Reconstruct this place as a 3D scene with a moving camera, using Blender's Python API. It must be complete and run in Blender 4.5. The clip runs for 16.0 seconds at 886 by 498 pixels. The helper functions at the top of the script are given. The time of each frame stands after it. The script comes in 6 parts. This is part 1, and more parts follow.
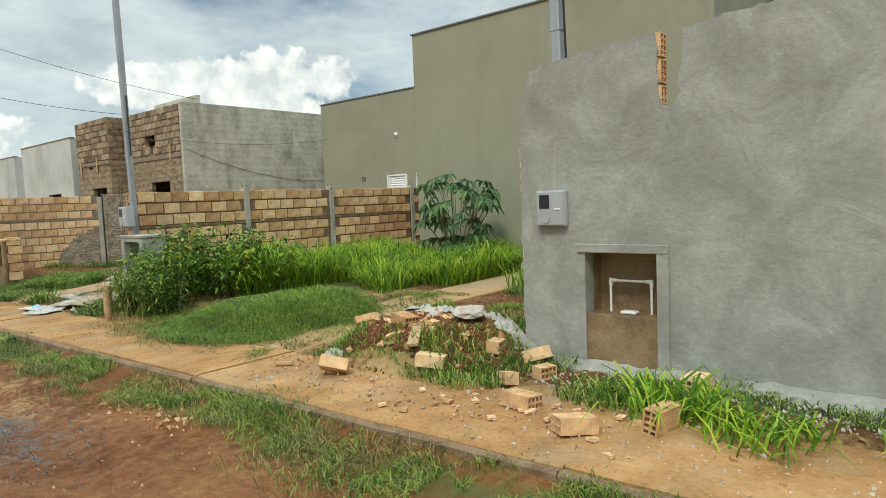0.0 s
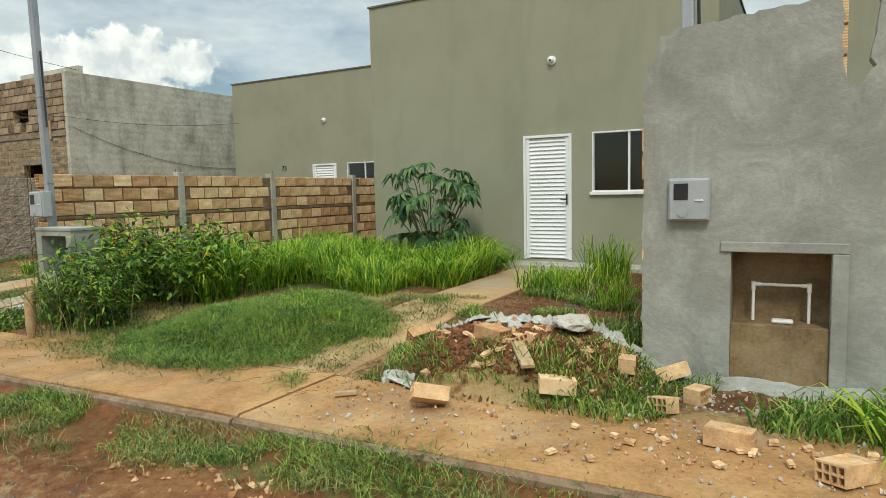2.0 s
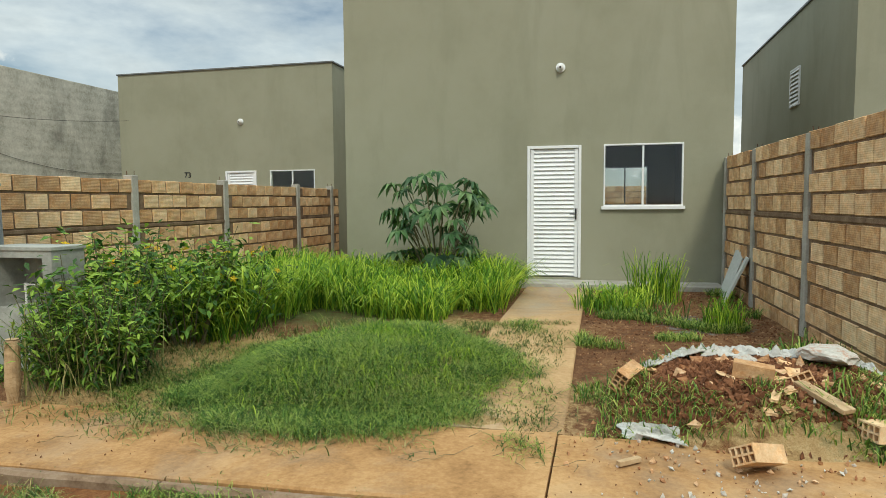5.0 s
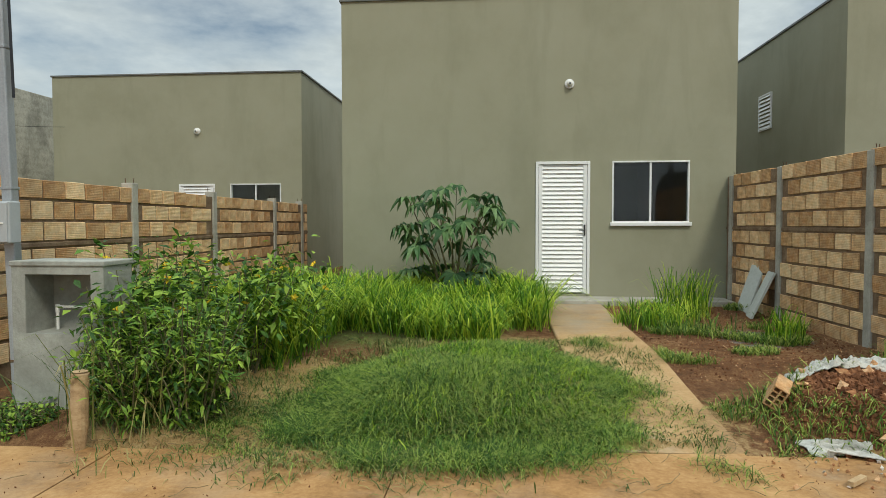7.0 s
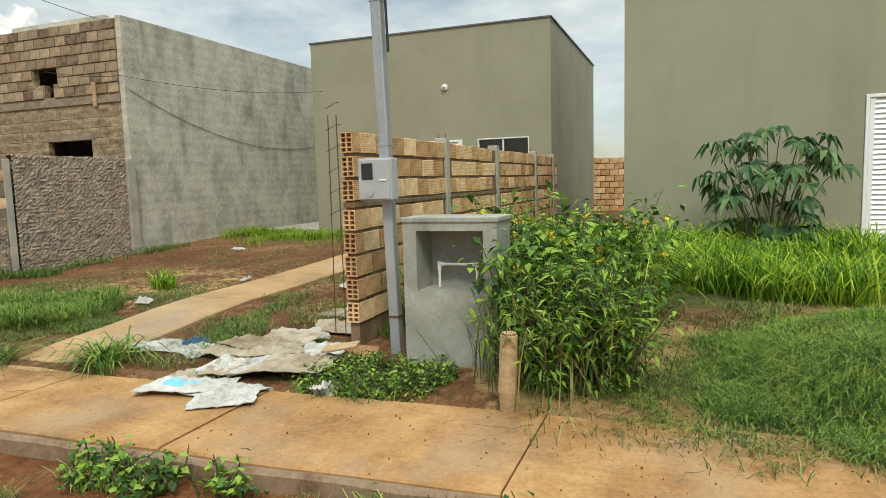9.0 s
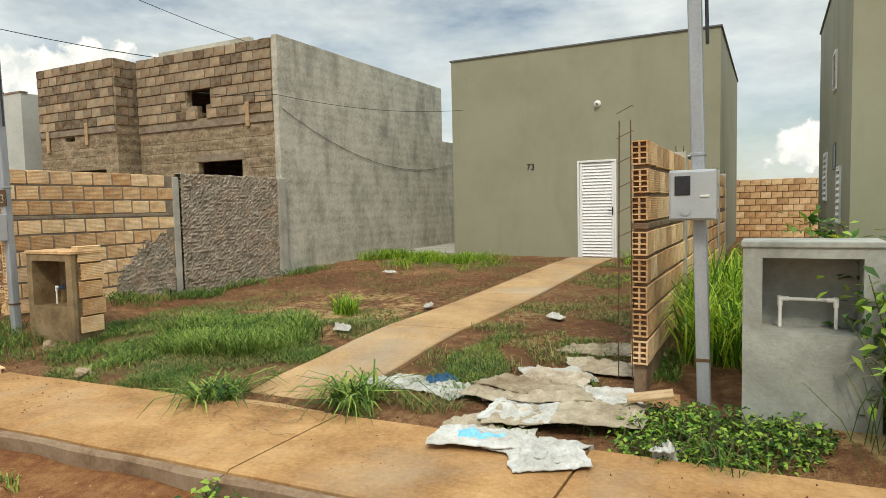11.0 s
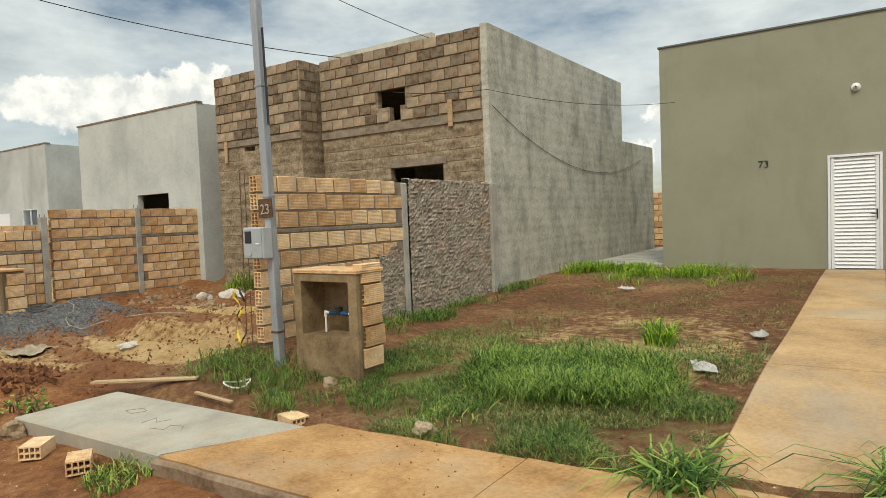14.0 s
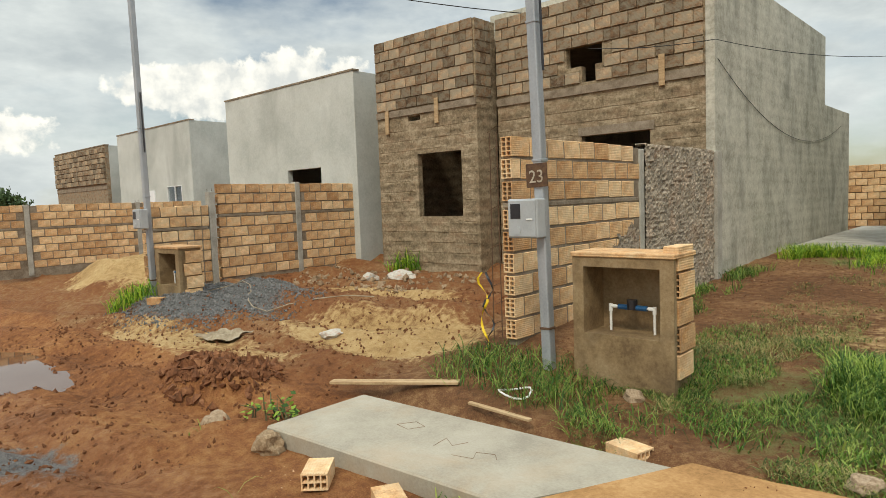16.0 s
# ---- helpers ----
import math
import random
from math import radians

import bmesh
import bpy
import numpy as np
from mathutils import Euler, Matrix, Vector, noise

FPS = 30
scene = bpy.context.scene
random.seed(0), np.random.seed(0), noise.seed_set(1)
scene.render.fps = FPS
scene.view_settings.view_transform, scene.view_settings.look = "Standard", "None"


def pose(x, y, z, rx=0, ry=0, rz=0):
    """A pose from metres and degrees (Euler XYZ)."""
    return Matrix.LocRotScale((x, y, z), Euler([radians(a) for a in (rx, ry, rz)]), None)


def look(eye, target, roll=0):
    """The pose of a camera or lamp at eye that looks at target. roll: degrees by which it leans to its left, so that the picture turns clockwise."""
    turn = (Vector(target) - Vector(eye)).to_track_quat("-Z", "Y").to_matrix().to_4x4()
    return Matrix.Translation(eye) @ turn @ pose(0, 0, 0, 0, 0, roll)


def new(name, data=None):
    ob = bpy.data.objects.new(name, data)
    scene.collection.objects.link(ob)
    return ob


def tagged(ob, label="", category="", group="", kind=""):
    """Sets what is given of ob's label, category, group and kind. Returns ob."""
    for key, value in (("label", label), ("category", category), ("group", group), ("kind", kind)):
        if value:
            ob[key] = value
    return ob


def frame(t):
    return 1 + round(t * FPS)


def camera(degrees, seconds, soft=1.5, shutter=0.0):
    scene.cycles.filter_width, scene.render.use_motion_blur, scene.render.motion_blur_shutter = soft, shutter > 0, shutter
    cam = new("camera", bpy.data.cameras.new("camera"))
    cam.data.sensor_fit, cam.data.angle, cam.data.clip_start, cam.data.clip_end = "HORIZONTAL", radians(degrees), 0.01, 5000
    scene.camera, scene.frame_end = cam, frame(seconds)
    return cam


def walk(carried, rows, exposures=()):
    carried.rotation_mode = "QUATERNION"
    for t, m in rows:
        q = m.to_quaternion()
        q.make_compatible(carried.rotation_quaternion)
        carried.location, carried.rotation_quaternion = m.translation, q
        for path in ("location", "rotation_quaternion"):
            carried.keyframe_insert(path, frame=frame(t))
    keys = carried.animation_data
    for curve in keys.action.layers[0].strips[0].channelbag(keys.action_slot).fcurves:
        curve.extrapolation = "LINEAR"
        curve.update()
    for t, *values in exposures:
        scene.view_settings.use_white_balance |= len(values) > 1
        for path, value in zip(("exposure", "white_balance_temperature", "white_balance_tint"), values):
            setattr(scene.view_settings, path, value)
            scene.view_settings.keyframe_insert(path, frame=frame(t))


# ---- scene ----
cam = camera(69.0, 16.0, soft=0.42)
PATH = [
    (0, (0.661, 0.260, 1.827), (-0.637, 1.774, 1.673), -2.3),
    (0.5, (0.077, 0.323, 1.805), (-1.202, 1.852, 1.645), -2.0),
    (1, (-0.445, 0.224, 1.807), (-1.637, 1.822, 1.645), -1.4),
    (1.5, (-1.006, 0.198, 1.795), (-2.073, 1.880, 1.612), -1.4),
    (2, (-1.530, 0.116, 1.812), (-2.499, 1.856, 1.632), -1.2),
    (2.5, (-2.029, 0.201, 1.792), (-2.858, 2.015, 1.648), -0.1),
    (3, (-2.547, 0.201, 1.79), (-3.296, 2.052, 1.681), 0.3),
    (3.5, (-3.071, 0.155, 1.809), (-3.668, 2.061, 1.702), 0.5),
    (4, (-3.619, 0.106, 1.826), (-4.135, 2.036, 1.737), 0.8),
    (4.5, (-4.162, 0.032, 1.817), (-4.655, 1.966, 1.702), 1.1),
    (5, (-4.613, 0.080, 1.821), (-5.092, 2.017, 1.677), -0.4),
    (5.2, (-4.793, 0.115, 1.82), (-5.271, 2.045, 1.603), -0.9),
    (7.3, (-6.617, 0.219, 1.733), (-6.751, 2.214, 1.69), 0.8),
    (7.5, (-6.762, 0.272, 1.751), (-6.884, 2.268, 1.725), 1.3),
    (8, (-7.209, 0.338, 1.728), (-7.441, 2.323, 1.647), 1.0),
    (8.5, (-7.680, 0.314, 1.72), (-8.177, 2.245, 1.566), 0.5),
    (9, (-8.102, 0.332, 1.723), (-8.808, 2.191, 1.511), -1.6),
    (9.5, (-8.532, 0.277, 1.726), (-9.367, 2.075, 1.465), -1.0),
    (10, (-8.891, 0.404, 1.703), (-9.724, 2.203, 1.442), -0.1),
    (10.2, (-9.108, 0.386, 1.703), (-9.965, 2.178, 1.464), -0.2),
    (12.3, (-11.357, 0.443, 1.717), (-12.220, 2.247, 1.67), -3.1),
    (12.5, (-11.580, 0.467, 1.692), (-12.332, 2.318, 1.612), -3.4),
    (13, (-12.074, 0.463, 1.731), (-12.805, 2.322, 1.635), -1.8),
    (13.3, (-12.375, 0.444, 1.747), (-13.107, 2.303, 1.65), -1.0),
    (13.5, (-12.552, 0.515, 1.75), (-13.317, 2.360, 1.643), -1.6),
    (13.6, (-12.657, 0.492, 1.751), (-13.512, 2.296, 1.648), -1.9),
    (13.8, (-12.847, 0.407, 1.751), (-13.872, 2.122, 1.652), -2.1),
    (14, (-13.015, 0.423, 1.755), (-14.139, 2.075, 1.658), -2.2),
    (14.5, (-13.599, 0.456, 1.725), (-14.762, 2.075, 1.561), -2.2),
    (15, (-14.157, 0.428, 1.746), (-15.426, 1.966, 1.585), -2.6),
    (15.5, (-14.667, 0.372, 1.74), (-16.002, 1.853, 1.586), -2.5),
    (16, (-15.266, 0.387, 1.741), (-16.606, 1.864, 1.591), -2.1),
]
walk(cam, [(t, look(eye, target, roll)) for t, eye, target, roll in PATH], [(0.0, 0.25, 6850, 1), (4.0, 0.22, 6850, 1), (5.2, 0.28, 6900, 1.5), (7.4, 0.1, 6950, 2.5), (8.5, 0.36, 7050, 3), (10.2, 0.4, 7300, 5.5), (12.5, 0.28, 7200, 4), (16.0, 0.28, 7350, 5.5)])

# ---- world, sun, exposure ----
SUN_EL, SUN_AZ = radians(50), radians(155)      # azimuth from +y towards +x
world = bpy.data.worlds.new("overcast_sky")
scene.world = world
world.use_nodes = True
wn, wl = world.node_tree.nodes, world.node_tree.links
wn.clear()


def wnode(kind, **kw):
    n = wn.new(kind)
    for k, v in kw.items():
        n.inputs[k].default_value = v
    return n


def wmath(op, a, b=None, clamp=False):
    n = wn.new("ShaderNodeMath")
    n.operation, n.use_clamp = op, clamp
    for i, v in enumerate((a, b)):
        if v is None:
            continue
        if isinstance(v, (int, float)):
            n.inputs[i].default_value = v
        else:
            wl.new(v, n.inputs[i])
    return n.outputs[0]


def wmix(fac, a, b):
    n = wn.new("ShaderNodeMix")
    n.data_type = "RGBA"
    for s, v in ((n.inputs[0], fac), (n.inputs[6], a), (n.inputs[7], b)):
        if isinstance(v, (int, float)):
            s.default_value = v
        elif isinstance(v, tuple):
            s.default_value = v
        else:
            wl.new(v, s)
    return n.outputs[2]


sky = wn.new("ShaderNodeTexSky")
sky.sky_type, sky.sun_disc, sky.sun_elevation, sky.sun_rotation = "NISHITA", False, SUN_EL, SUN_AZ
tc = wn.new("ShaderNodeTexCoord")
direction = tc.outputs["Generated"]
sep = wn.new("ShaderNodeSeparateXYZ")
wl.new(direction, sep.inputs[0])
up = sep.outputs[2]
# flattened direction, so that the clouds crowd towards the horizon
flat = wn.new("ShaderNodeVectorMath")
flat.operation = "MULTIPLY"
wl.new(direction, flat.inputs[0])
flat.inputs[1].default_value = (1.0, 1.0, 2.6)
big = wnode("ShaderNodeTexNoise", Scale=2.3, Detail=7.0, Roughness=0.55)
wl.new(flat.outputs[0], big.inputs["Vector"])
fine = wnode("ShaderNodeTexNoise", Scale=9.0, Detail=8.0, Roughness=0.6)
wl.new(flat.outputs[0], fine.inputs["Vector"])
puff = wnode("ShaderNodeTexNoise", Scale=34.0, Detail=6.0, Roughness=0.55)
wl.new(direction, puff.inputs["Vector"])
cover = wmath("MULTIPLY", wmath("SUBTRACT", big.outputs[0], 0.36), 5.5, True)
shade = wmath("MULTIPLY", wmath("SUBTRACT", wmath("ADD", wmath("MULTIPLY", big.outputs[0], 0.6), wmath("MULTIPLY", fine.outputs[0], 0.4)), 0.36), 3.6, True)
mul = wn.new("ShaderNodeVectorMath")
mul.operation = "SCALE"
wl.new(sky.outputs[0], mul.inputs[0])
mul.inputs["Scale"].default_value = 0.075
layer = wmix(shade, (0.74, 0.81, 0.88, 1), (0.42, 0.485, 0.56, 1))
col = wmix(cover, mul.outputs[0], layer)
# heaped white clouds low over the houses: azimuth, elevation (degrees), half width, half height
HEAPS = [(-65, 9.6, 0.07, 0.04), (-61, 10.2, 0.08, 0.045), (-54.5, 10.6, 0.075, 0.055), (-50, 10.4, 0.05, 0.04), (-58, 8.6, 0.16, 0.035),
         (7, 5.5, 0.06, 0.075), (11, 4.5, 0.08, 0.055), (3, 4.0, 0.06, 0.04), (-20, 4.5, 0.07, 0.04), (-84, 6.0, 0.2, 0.05), (-14, 8.0, 0.04, 0.03)]
heap = None
for az, el, w, h in HEAPS:
    c = (math.sin(radians(az)) * math.cos(radians(el)), math.cos(radians(az)) * math.cos(radians(el)), math.sin(radians(el)))
    s = wn.new("ShaderNodeVectorMath")
    s.operation = "SUBTRACT"
    wl.new(direction, s.inputs[0])
    s.inputs[1].default_value = c
    m = wn.new("ShaderNodeVectorMath")
    m.operation = "MULTIPLY"
    wl.new(s.outputs[0], m.inputs[0])
    m.inputs[1].default_value = (1 / w, 1 / w, 1.25 / h)
    ln = wn.new("ShaderNodeVectorMath")
    ln.operation = "LENGTH"
    wl.new(m.outputs[0], ln.inputs[0])
    inside = wmath("SUBTRACT", 1.0, ln.outputs["Value"])
    heap = inside if heap is None else wmath("MAXIMUM", heap, inside)
heap_edge = wmath("ADD", heap, wmath("MULTIPLY", wmath("SUBTRACT", puff.outputs[0], 0.5), 1.5))
heap_mask = wmath("MULTIPLY", heap_edge, 5.0, True)
heap_tone = wmath("MULTIPLY", wmath("SUBTRACT", puff.outputs[0], 0.38), 4.0, True)
col = wmix(wmath("MULTIPLY", heap_mask, 0.9), col, wmix(heap_tone, (0.62, 0.66, 0.71, 1), (0.92, 0.93, 0.94, 1)))
# the cloud sheet is brightest overhead
lift = wmath("ADD", 1.0, wmath("MULTIPLY", wmath("MULTIPLY", wmath("SUBTRACT", up, 0.42), 1.9, True), 1.8))
bg = wn.new("ShaderNodeBackground")
wl.new(col, bg.inputs[0])
wl.new(lift, bg.inputs[1])
out = wn.new("ShaderNodeOutputWorld")
wl.new(bg.outputs[0], out.inputs[0])

sun_data = bpy.data.lights.new("sun", "SUN")
sun_data.energy, sun_data.angle, sun_data.color = 1.5, radians(10), (1.0, 0.95, 0.87)
sun_at = Vector((math.sin(SUN_AZ) * math.cos(SUN_EL), math.cos(SUN_AZ) * math.cos(SUN_EL), math.sin(SUN_EL)))
sun = new("sun", sun_data)
sun.matrix_world = look(sun_at * 60, (0, 0, 0))


# ---- materials ----
def ramp(nt, fac, cols):
    r = nt.nodes.new("ShaderNodeValToRGB")
    e = r.color_ramp.elements
    while len(e) < len(cols):
        e.new(0.5)
    for i, c in enumerate(cols):
        e[i].position = 0.36 + 0.28 * i / max(1, len(cols) - 1)
        e[i].color = (*c, 1)
    nt.links.new(fac, r.inputs[0])
    return r.outputs[0]


def mix(nt, fac, a, b, blend="MIX"):
    n = nt.nodes.new("ShaderNodeMix")
    n.data_type, n.blend_type = "RGBA", blend
    for s, v in ((n.inputs[0], fac), (n.inputs[6], a), (n.inputs[7], b)):
        if isinstance(v, (int, float)):
            s.default_value = v
        elif isinstance(v, tuple):
            s.default_value = (*v, 1)
        else:
            nt.links.new(v, s)
    return n.outputs[2]


def calc(nt, op, a, b=0.0, clamp=False):
    n = nt.nodes.new("ShaderNodeMath")
    n.operation, n.use_clamp = op, clamp
    for i, v in enumerate((a, b)):
        if isinstance(v, (int, float)):
            n.inputs[i].default_value = v
        else:
            nt.links.new(v, n.inputs[i])
    return n.outputs[0]


def tex(nt, coord, scale, detail=6.0, rough=0.6, stretch=(1, 1, 1), offset=(0, 0, 0), distort=0.0):
    mp = nt.nodes.new("ShaderNodeMapping")
    nt.links.new(coord, mp.inputs[0])
    mp.inputs["Scale"].default_value = stretch
    mp.inputs["Location"].default_value = offset
    n = nt.nodes.new("ShaderNodeTexNoise")
    nt.links.new(mp.outputs[0], n.inputs["Vector"])
    n.inputs["Scale"].default_value, n.inputs["Detail"].default_value = scale, detail
    n.inputs["Roughness"].default_value, n.inputs["Distortion"].default_value = rough, distort
    return n.outputs[0]


def begin(name, coord="pos"):
    m = bpy.data.materials.new(name)
    m.use_nodes = True
    nt = m.node_tree
    bsdf = nt.nodes["Principled BSDF"]
    if coord == "pos":
        c = nt.nodes.new("ShaderNodeNewGeometry").outputs["Position"]
    else:
        c = nt.nodes.new("ShaderNodeTexCoord").outputs["Object"]
    return m, nt, bsdf, c


def bump(nt, bsdf, height, strength, dist=0.01):
    b = nt.nodes.new("ShaderNodeBump")
    b.inputs["Strength"].default_value, b.inputs["Distance"].default_value = strength, dist
    nt.links.new(height, b.inputs["Height"])
    nt.links.new(b.outputs[0], bsdf.inputs["Normal"])


def surface(name, cols, scale=1.5, fine_scale=40, rough=0.85, bumps=0.4, dist=0.01, coord="pos", stretch=(1, 1, 1), stain=None, stain_scale=0.6,
            stain_stretch=(1, 1, 1), stain_amount=0.5, vary=0.0, metal=0.0, spec=0.3, grain=0.35, bands=0.0, swirl=0.0):
    m, nt, bsdf, c = begin(name, coord)
    a = tex(nt, c, scale, 6, 0.65, stretch, (0, 0, 0), swirl)
    f = tex(nt, c, fine_scale, 5, 0.7)
    base = calc(nt, "ADD", calc(nt, "MULTIPLY", a, 1 - grain), calc(nt, "MULTIPLY", f, grain))
    if bands:
        w = nt.nodes.new("ShaderNodeTexWave")
        w.bands_direction = "Z"
        w.inputs["Scale"].default_value, w.inputs["Distortion"].default_value, w.inputs["Detail"].default_value = 1.52, 3.5, 4.0
        w.inputs["Detail Scale"].default_value = 3.0
        nt.links.new(c, w.inputs["Vector"])
        base = calc(nt, "ADD", base, calc(nt, "MULTIPLY", calc(nt, "SUBTRACT", w.outputs[1], 0.5), bands))
    colour = ramp(nt, base, cols)
    if stain:
        s = tex(nt, c, stain_scale, 7, 0.65, stain_stretch, (3.1, 1.7, 0.4), 0.4)
        k = calc(nt, "MULTIPLY", calc(nt, "MULTIPLY", calc(nt, "SUBTRACT", s, 0.5), 5.0, True), stain_amount)
        colour = mix(nt, k, colour, stain)
    if vary:
        rnd = nt.nodes.new("ShaderNodeObjectInfo").outputs["Random"]
        hsv = nt.nodes.new("ShaderNodeHueSaturation")
        nt.links.new(colour, hsv.inputs["Color"])
        nt.links.new(calc(nt, "ADD", 1 - vary / 2, calc(nt, "MULTIPLY", rnd, vary)), hsv.inputs["Value"])
        nt.links.new(calc(nt, "ADD", 1 + vary / 3, calc(nt, "MULTIPLY", rnd, -vary * 0.8)), hsv.inputs["Saturation"])
        colour = hsv.outputs[0]
    nt.links.new(colour, bsdf.inputs["Base Color"])
    bsdf.inputs["Roughness"].default_value, bsdf.inputs["Metallic"].default_value = rough, metal
    bsdf.inputs["Specular IOR Level"].default_value = spec
    if bumps:
        bump(nt, bsdf, base, bumps, dist)
    return m


OLIVE = surface("olive_masonry_paint", [(0.26, 0.257, 0.18), (0.297, 0.292, 0.21), (0.315, 0.31, 0.228)], 0.8, 55, 0.8, 0.25, 0.004,
                stain=(0.195, 0.20, 0.135), stain_scale=0.9, stain_stretch=(1.6, 1.6, 0.35), stain_amount=0.4)
RENDER = surface("fresh_cement_render", [(0.24, 0.245, 0.215), (0.315, 0.32, 0.285), (0.41, 0.415, 0.375)], 2.1, 26, 0.85, 0.8, 0.02,
                 stretch=(1, 1, 0.9), stain=(0.215, 0.21, 0.185), stain_scale=1.5, stain_stretch=(1, 1, 1.4), stain_amount=0.6, grain=0.28, swirl=0.8)
WETRENDER = surface("damp_brown_render", [(0.14, 0.09, 0.045), (0.25, 0.17, 0.088), (0.34, 0.25, 0.145)], 3.0, 40, 0.8, 0.4, 0.01,
                    stain=(0.08, 0.05, 0.03), stain_scale=3.0, stain_amount=0.5)
OLDCEM = surface("weathered_cement_wall", [(0.30, 0.285, 0.23), (0.47, 0.45, 0.375), (0.60, 0.58, 0.49)], 1.9, 20, 0.9, 0.8, 0.014, stretch=(0.9, 0.9, 0.8),
                 stain=(0.17, 0.165, 0.135), stain_scale=1.5, stain_stretch=(1.1, 1.1, 0.55), stain_amount=0.6, bands=0.05, grain=0.45)
PALECEM = surface("pale_cement_render", [(0.40, 0.42, 0.39), (0.50, 0.52, 0.485), (0.58, 0.60, 0.565)], 0.7, 22, 0.9, 0.3, 0.008,
                  stain=(0.27, 0.28, 0.26), stain_scale=0.5, stain_stretch=(1.5, 1.5, 0.6), stain_amount=0.5)
CONCRETE = surface("grey_concrete", [(0.28, 0.265, 0.225), (0.39, 0.37, 0.32), (0.49, 0.47, 0.415)], 3.0, 45, 0.9, 0.4, 0.006,
                   stain=(0.17, 0.15, 0.12), stain_scale=2.2, stain_amount=0.4)
NEWSLAB = surface("new_concrete_slab", [(0.28, 0.25, 0.20), (0.37, 0.335, 0.265), (0.43, 0.39, 0.32)], 2.0, 60, 0.85, 0.3, 0.004,
                  stain=(0.42, 0.26, 0.13), stain_scale=1.2, stain_amount=0.35)
DUSTSLAB = surface("dust_stained_concrete_slab", [(0.22, 0.112, 0.042), (0.38, 0.205, 0.08), (0.51, 0.31, 0.138)], 1.8, 30, 0.9, 0.6, 0.01,
                   stain=(0.36, 0.28, 0.19), stain_scale=1.2, stain_amount=0.5)
PATHSLAB = surface("worn_concrete_path", [(0.25, 0.155, 0.078), (0.41, 0.255, 0.12), (0.52, 0.35, 0.18)], 1.1, 30, 0.9, 0.6, 0.01,
                   stain=(0.32, 0.29, 0.235), stain_scale=0.6, stain_amount=0.7)
KERBFACE = surface("muddy_kerb_concrete", [(0.14, 0.085, 0.05), (0.24, 0.16, 0.10), (0.30, 0.22, 0.15)], 4.0, 40, 0.95, 0.6, 0.01)
MORTAR = surface("rough_mortar", [(0.12, 0.075, 0.045), (0.20, 0.13, 0.08), (0.28, 0.20, 0.135)], 6, 50, 0.95, 0.7, 0.012)
GREYMORTAR = surface("grey_mortar", [(0.15, 0.115, 0.08), (0.25, 0.20, 0.145), (0.33, 0.28, 0.215)], 6, 50, 0.95, 0.7, 0.012)
WOOD = surface("raw_weathered_timber", [(0.30, 0.19, 0.10), (0.45, 0.31, 0.17), (0.52, 0.38, 0.23)], 3, 40, 0.8, 0.3, 0.004, coord="obj", stretch=(1, 9, 9))
GALV = surface("galvanised_steel", [(0.30, 0.32, 0.34), (0.38, 0.40, 0.42), (0.45, 0.47, 0.49)], 5, 60, 0.5, 0.08, 0.002, stretch=(1, 1, 0.3), metal=0.45, spec=0.4)
PLASTIC = surface("grey_meter_plastic", [(0.33, 0.35, 0.36), (0.38, 0.40, 0.41), (0.41, 0.43, 0.44)], 5, 60, 0.5, 0.05, 0.002)
DARK = surface("dark_plastic", [(0.012, 0.013, 0.015), (0.02, 0.02, 0.024), (0.03, 0.03, 0.033)], 9, 60, 0.3, 0.0, spec=0.5)
WHITE = surface("white_aluminium_paint", [(0.74, 0.75, 0.75), (0.79, 0.80, 0.80), (0.82, 0.82, 0.82)], 3, 60, 0.35, 0.04, 0.002, spec=0.5)
PVC = surface("white_pvc", [(0.66, 0.66, 0.62), (0.75, 0.74, 0.70), (0.8, 0.8, 0.77)], 12, 60, 0.4, 0.05, 0.002)
BLUE = surface("blue_plastic", [(0.01, 0.05, 0.12), (0.02, 0.09, 0.2), (0.03, 0.11, 0.24)], 9, 60, 0.35, 0.0)
RUST = surface("rusty_steel", [(0.06, 0.035, 0.022), (0.11, 0.06, 0.035), (0.15, 0.09, 0.05)], 20, 90, 0.8, 0.3, 0.003)
CABLE = surface("black_cable", [(0.015, 0.015, 0.016), (0.022, 0.022, 0.022), (0.03, 0.03, 0.03)], 20, 90, 0.6, 0.0)
ROOFTRIM = surface("grey_roof_flashing", [(0.10, 0.11, 0.11), (0.15, 0.16, 0.16), (0.19, 0.20, 0.20)], 3, 40, 0.6, 0.1, 0.003)
PLASTER_IN = surface("interior_plaster", [(0.26, 0.25, 0.22), (0.32, 0.31, 0.28), (0.36, 0.35, 0.32)], 1, 30, 0.9, 0.1, 0.003)
SACK_TAN = surface("tan_paper_sack", [(0.25, 0.20, 0.14), (0.38, 0.32, 0.23), (0.50, 0.435, 0.335)], 5, 30, 0.85, 0.3, 0.006, coord="obj",
                   stain=(0.22, 0.14, 0.08), stain_scale=3.0, stain_amount=0.5, vary=0.5)
SACK_WHITE = surface("white_woven_sack", [(0.32, 0.31, 0.28), (0.46, 0.455, 0.42), (0.60, 0.60, 0.57)], 5, 30, 0.7, 0.3, 0.006, coord="obj",
                     stain=(0.42, 0.33, 0.23), stain_scale=3.0, stain_amount=0.4, vary=0.15)
SACK_PRINT = surface("blue_sack_print", [(0.12, 0.42, 0.62), (0.20, 0.52, 0.72), (0.35, 0.62, 0.78)], 9, 40, 0.7, 0.2, 0.004, coord="obj")
